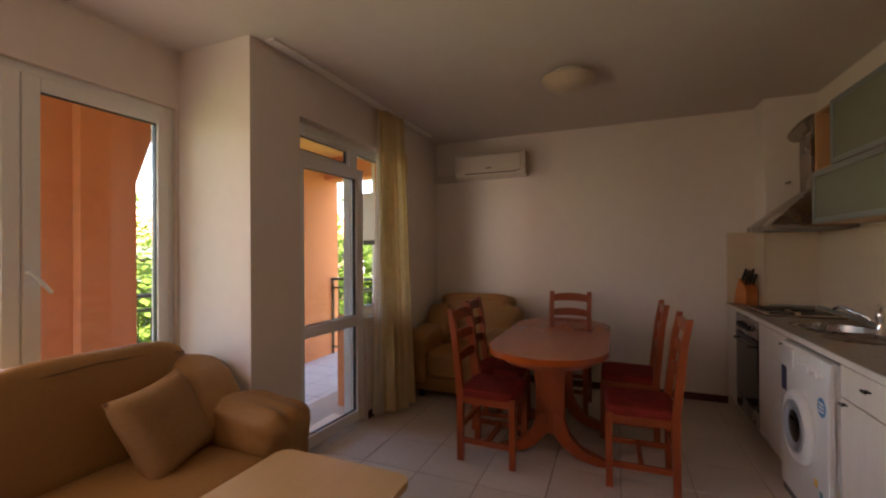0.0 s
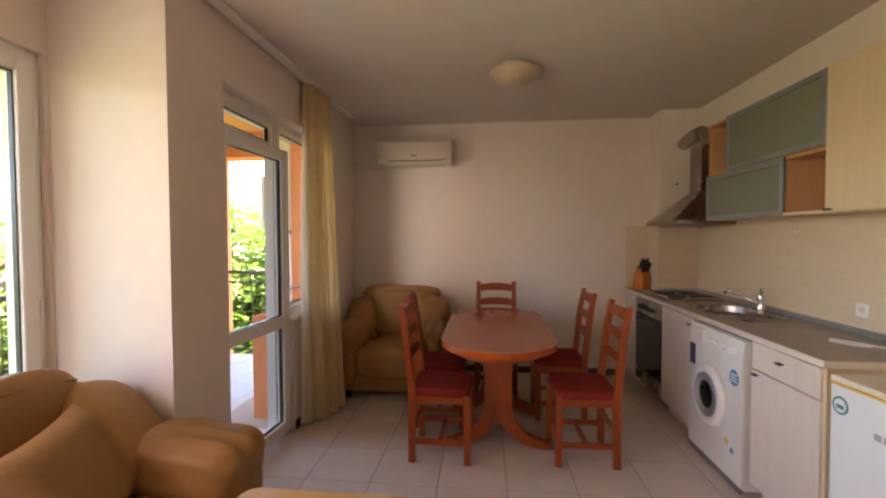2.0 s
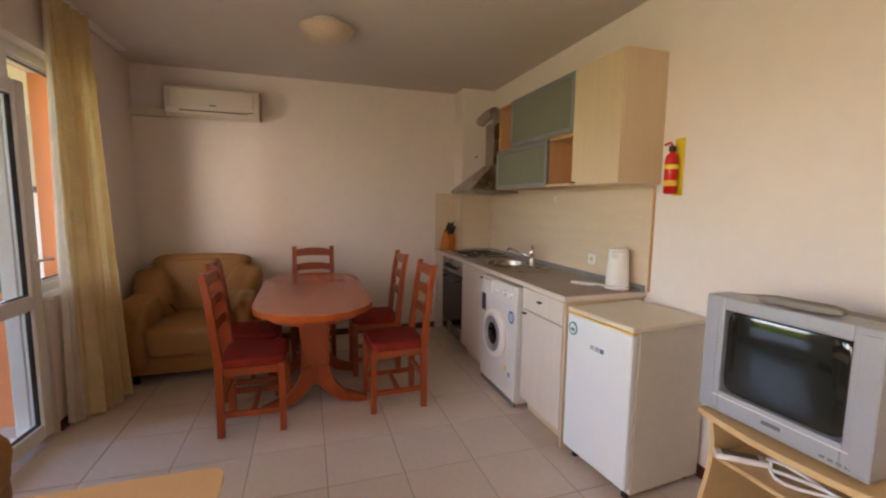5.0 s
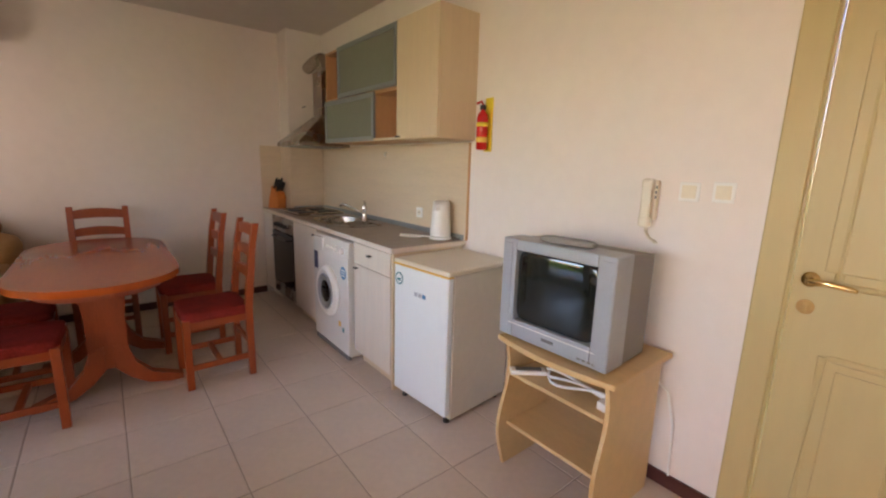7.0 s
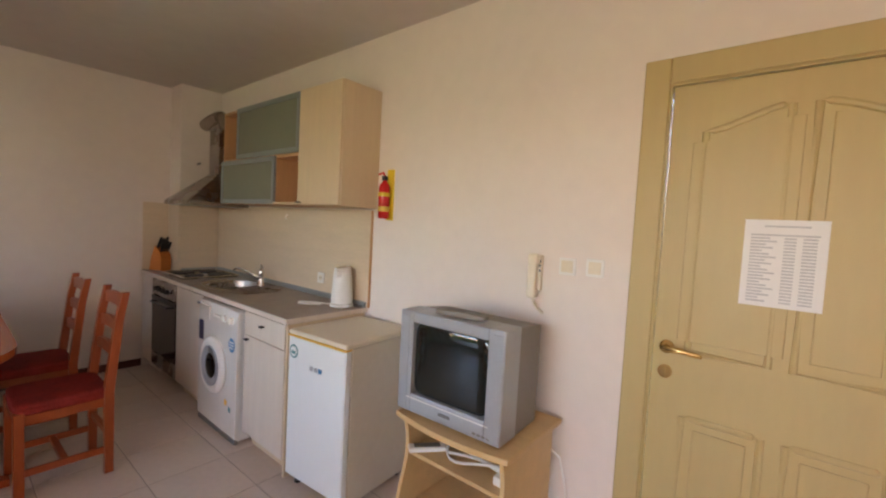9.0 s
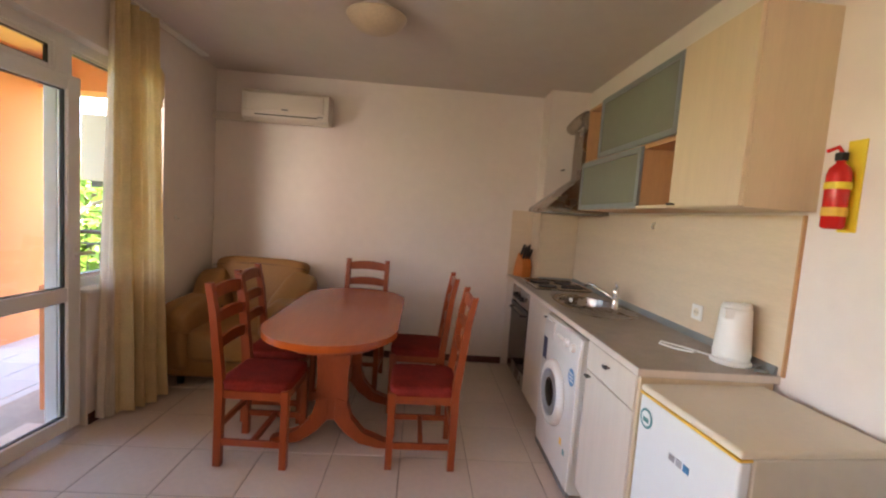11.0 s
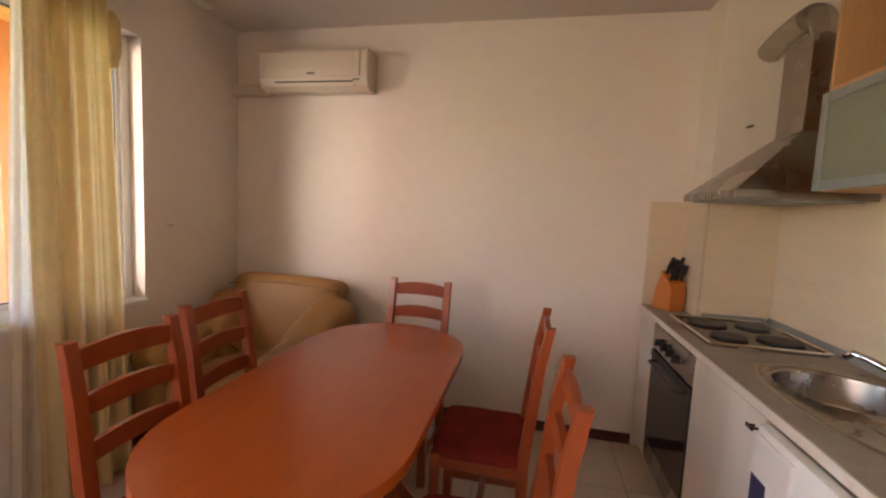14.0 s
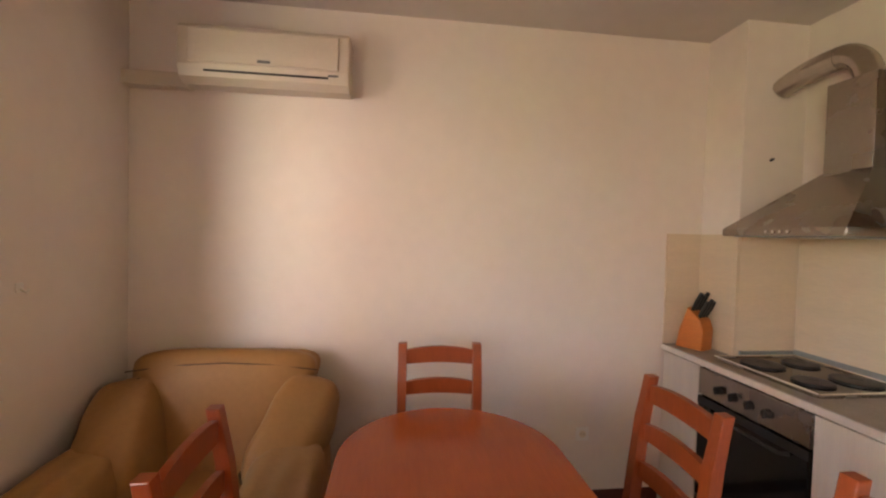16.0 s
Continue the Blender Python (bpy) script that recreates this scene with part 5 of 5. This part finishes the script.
part("shade", lathe(bmesh.new(), (0, 0, -0.10), [(0.02, 0), (0.09, 0.02), (0.13, 0.06), (0.135, 0.10)], 26), SHADE, bl, smooth=True)

# ---- outside ----
setting("ground", B(-400, -400, -3.9, 400, 400, -3.5), GRASS, "green lawn below the house")
bm = bmesh.new()
box(bm, PX - 0.3, -1.5, -3.5, XR + 0.2, YB + 0.55, -0.31)
setting("wall_storey_below", bm, ORANGE, "orange rendered storey below")


def tree(x, y, top, r, label, seed):
    rnd = random.Random(seed)
    t = thing("tree", label, "tree", m=pose(x, y, -3.5))
    hgt = top + 3.5
    bm = bmesh.new()
    tube(bm, [(0, 0, -0.1), (0.08, 0.03, hgt * 0.25), (-0.05, 0.1, hgt * 0.5), (0.05, 0, hgt * 0.85)], 0.16, 8, [0.2, 0.15, 0.11, 0.04])
    ends = []
    for i in range(9):
        a, z = i * 2.4 + rnd.random(), hgt * (0.28 + 0.06 * i)
        e = Vector((math.cos(a) * r * 0.7, math.sin(a) * r * 0.7, min(z + hgt * 0.22, hgt * 0.95)))
        tube(bm, [(0, 0.05, z), e * 0.5 + Vector((0, 0, z * 0.55)), e], 0.05, 6, [0.07, 0.045, 0.015])
        ends.append(e)
    part("trunk", bm, BARK, t, smooth=True)
    verts, faces = [], []
    clumps = [(e, r * 0.5) for e in ends]
    for i in range(26):
        a, f = rnd.random() * 6.283, rnd.random() ** 0.6
        clumps.append((Vector((math.cos(a) * r * f, math.sin(a) * r * f, hgt * (0.28 + 0.66 * rnd.random() * (1 - 0.35 * f)))), r * (0.25 + 0.25 * rnd.random())))
    for c, cr in clumps:
        for i in range(150):
            d = Vector((rnd.gauss(0, 1), rnd.gauss(0, 1), rnd.gauss(0, 0.8)))
            p = c + d.normalized() * cr * (rnd.random() ** 0.45)
            s = 0.05 + 0.07 * rnd.random()
            u = Vector((rnd.gauss(0, 1), rnd.gauss(0, 1), rnd.gauss(0, 0.5))).normalized()
            w = u.cross(Vector((rnd.gauss(0, 0.4), rnd.gauss(0, 0.4), 1))).normalized()
            k = len(verts)
            verts += [p - u * s * 1.5, p + w * s * 0.8, p + u * s * 1.5, p - w * s * 0.8]
            faces.append((k, k + 1, k + 2, k + 3))
    me = bpy.data.meshes.new("crown")
    me.from_pydata([tuple(v) for v in verts], [], faces)
    me.materials.append(LEAF)
    ob = new("crown", me)
    ob.parent = t
    return t


spots = [(-7.2, 9.2, 1.7, 2.0), (-9.8, 7.2, 2.1, 2.2), (-5.0, 10.6, 1.9, 2.0), (-10.6, 4.2, 1.6, 2.1), (-3.0, 11.8, 2.2, 2.0), (-8.6, 12.2, 2.6, 2.3), (-12.2, 9.4, 2.4, 2.3), (-10.4, 1.0, 1.5, 2.1), (-13.2, 6.0, 2.5, 2.3), (-11.6, -2.0, 1.9, 2.1)]
for i, (x, y, z, r) in enumerate(spots):
    tree(x, y, z, r, "leafy green garden tree in full sun", 10 + i)

hs = thing("apartment_building", "pale rendered house with an orange tiled roof beyond the trees", "building", m=pose(-22, 20, -3.5, 0, 0, 40))
part("wall", B(-9, -4, 0, 9, 4, 5.4), FARW, hs)
part("roof", prism(bmesh.new(), [(-4.6, 5.4), (4.6, 5.4), (0, 7.2)], -9.6, 9.6, "x"), ROOF, hs)
for fl in (0.9, 3.4):
    for i in range(6):
        for sy in (-4.0, 4.0):
            wn_ = part("window", B(-7.6 + i * 2.7, sy - 0.06, fl, -6.3 + i * 2.7, sy + 0.06, fl + 1.4), WPLAST, hs)
            part("pane", B(-7.5 + i * 2.7, sy - 0.08, fl + 0.1, -6.4 + i * 2.7, sy + 0.08, fl + 1.3), FARG, wn_)

# ---- all that stands on the floor reaches down to its level ----
bpy.context.view_layer.update()
HEIGHTS = {"dining_chair": 0.985, "dining_table": 0.75, "base_cabinet": 0.853, "filler_panel": 0.853, "oven": 0.85, "washing_machine": 0.842, "fridge": 0.845, "tv_stand": 0.62, "cable_coil": 0.62, "plug_block": 0.62, "tv_cable": 0.62, "coffee_table": 0.50, "sofa": 0.90, "armchair": 0.90, "door_1": 2.18, "balcony_railing": 1.0}
for ob in list(bpy.data.objects):
    kind_name = ob.name.split(".")[0]
    if ob.parent is None and kind_name in HEIGHTS:
        ob.matrix_world = Matrix.Translation((0, 0, FLOOR)) @ Matrix.Diagonal((1, 1, 1 - FLOOR / HEIGHTS[kind_name], 1)) @ ob.matrix_world
    elif kind_name in ("baseboard", "balcony_floor", "balcony_floor_strip"):
        ob.matrix_world = Matrix.Translation((0, 0, FLOOR))

# ---- floors, tile by tile ----
fl = setting("floor", B(XA - 0.1, YN - 0.1, -0.2, XR + 0.02, YB, -0.003), GROUT, "beige ceramic floor tiles with darker joints")
P, TX0, TY0 = 0.412, 0.0, 2.39
fl.matrix_world = Matrix.Translation((0, 0, FLOOR))
meshes = {}


def tile_piece(parent, material, x0, y0, x1, y1, z, th=0.01):
    key = (round(x1 - x0, 3), round(y1 - y0, 3), material.name)
    if key not in meshes:
        t = bmesh.new()
        w, d = key[0] / 2, key[1] / 2
        e = 0.0025
        lo = [t.verts.new(v) for v in ((-w, -d, -th), (w, -d, -th), (w, d, -th), (-w, d, -th))]
        mi = [t.verts.new(v) for v in ((-w, -d, -e), (w, -d, -e), (w, d, -e), (-w, d, -e))]
        hi = [t.verts.new(v) for v in ((-w + e, -d + e, 0), (w - e, -d + e, 0), (w - e, d - e, 0), (-w + e, d - e, 0))]
        for a, b in ((lo, mi), (mi, hi)):
            for k in range(4):
                t.faces.new((a[k], a[(k + 1) % 4], b[(k + 1) % 4], b[k]))
        t.faces.new(hi)
        me = bpy.data.meshes.new("tile")
        t.to_mesh(me)
        t.free()
        me.materials.append(material)
        meshes[key] = me
    ob = new("tile", meshes[key])
    ob.location = ((x0 + x1) / 2, (y0 + y1) / 2, z)
    ob.parent = parent


J = 0.0028
for i in range(-7, 5):
    for j in range(-11, 8):
        x0, x1 = TX0 + i * P, TX0 + (i + 1) * P
        y0, y1 = TY0 + j * P, TY0 + (j + 1) * P
        for cx0, cy0, cx1, cy1 in ((XA, YN, XB, YS), (XB, YN, XR, YB)):
            a, b, c, d = max(x0 + J, cx0), max(y0 + J, cy0), min(x1 - J, cx1), min(y1 - J, cy1)
            if c - a > 0.03 and d - b > 0.03:
                tile_piece(fl, TILE, a, b, c, d, 0.0)
part("threshold", B(XB - 0.36, BY0, -0.05, XB, BP, 0.0), TILE, fl)
bfl = bpy.data.objects["balcony_floor"]
for i in range(8):
    for j in range(22):
        x0, y0 = PX - 0.34 + i * 0.33, -1.5 + j * 0.33
        cx1 = min(x0 + 0.327, (XB - 0.205) if y0 > 2.59 else (XA - 0.254))
        if cx1 - x0 > 0.04 and not (y0 < 2.61 < y0 + 0.327 and cx1 > XA - 0.25):
            tile_piece(bfl, BTILE, x0 + 0.003, y0 + 0.003, cx1, min(y0 + 0.327, PY + 0.29), BFZ)
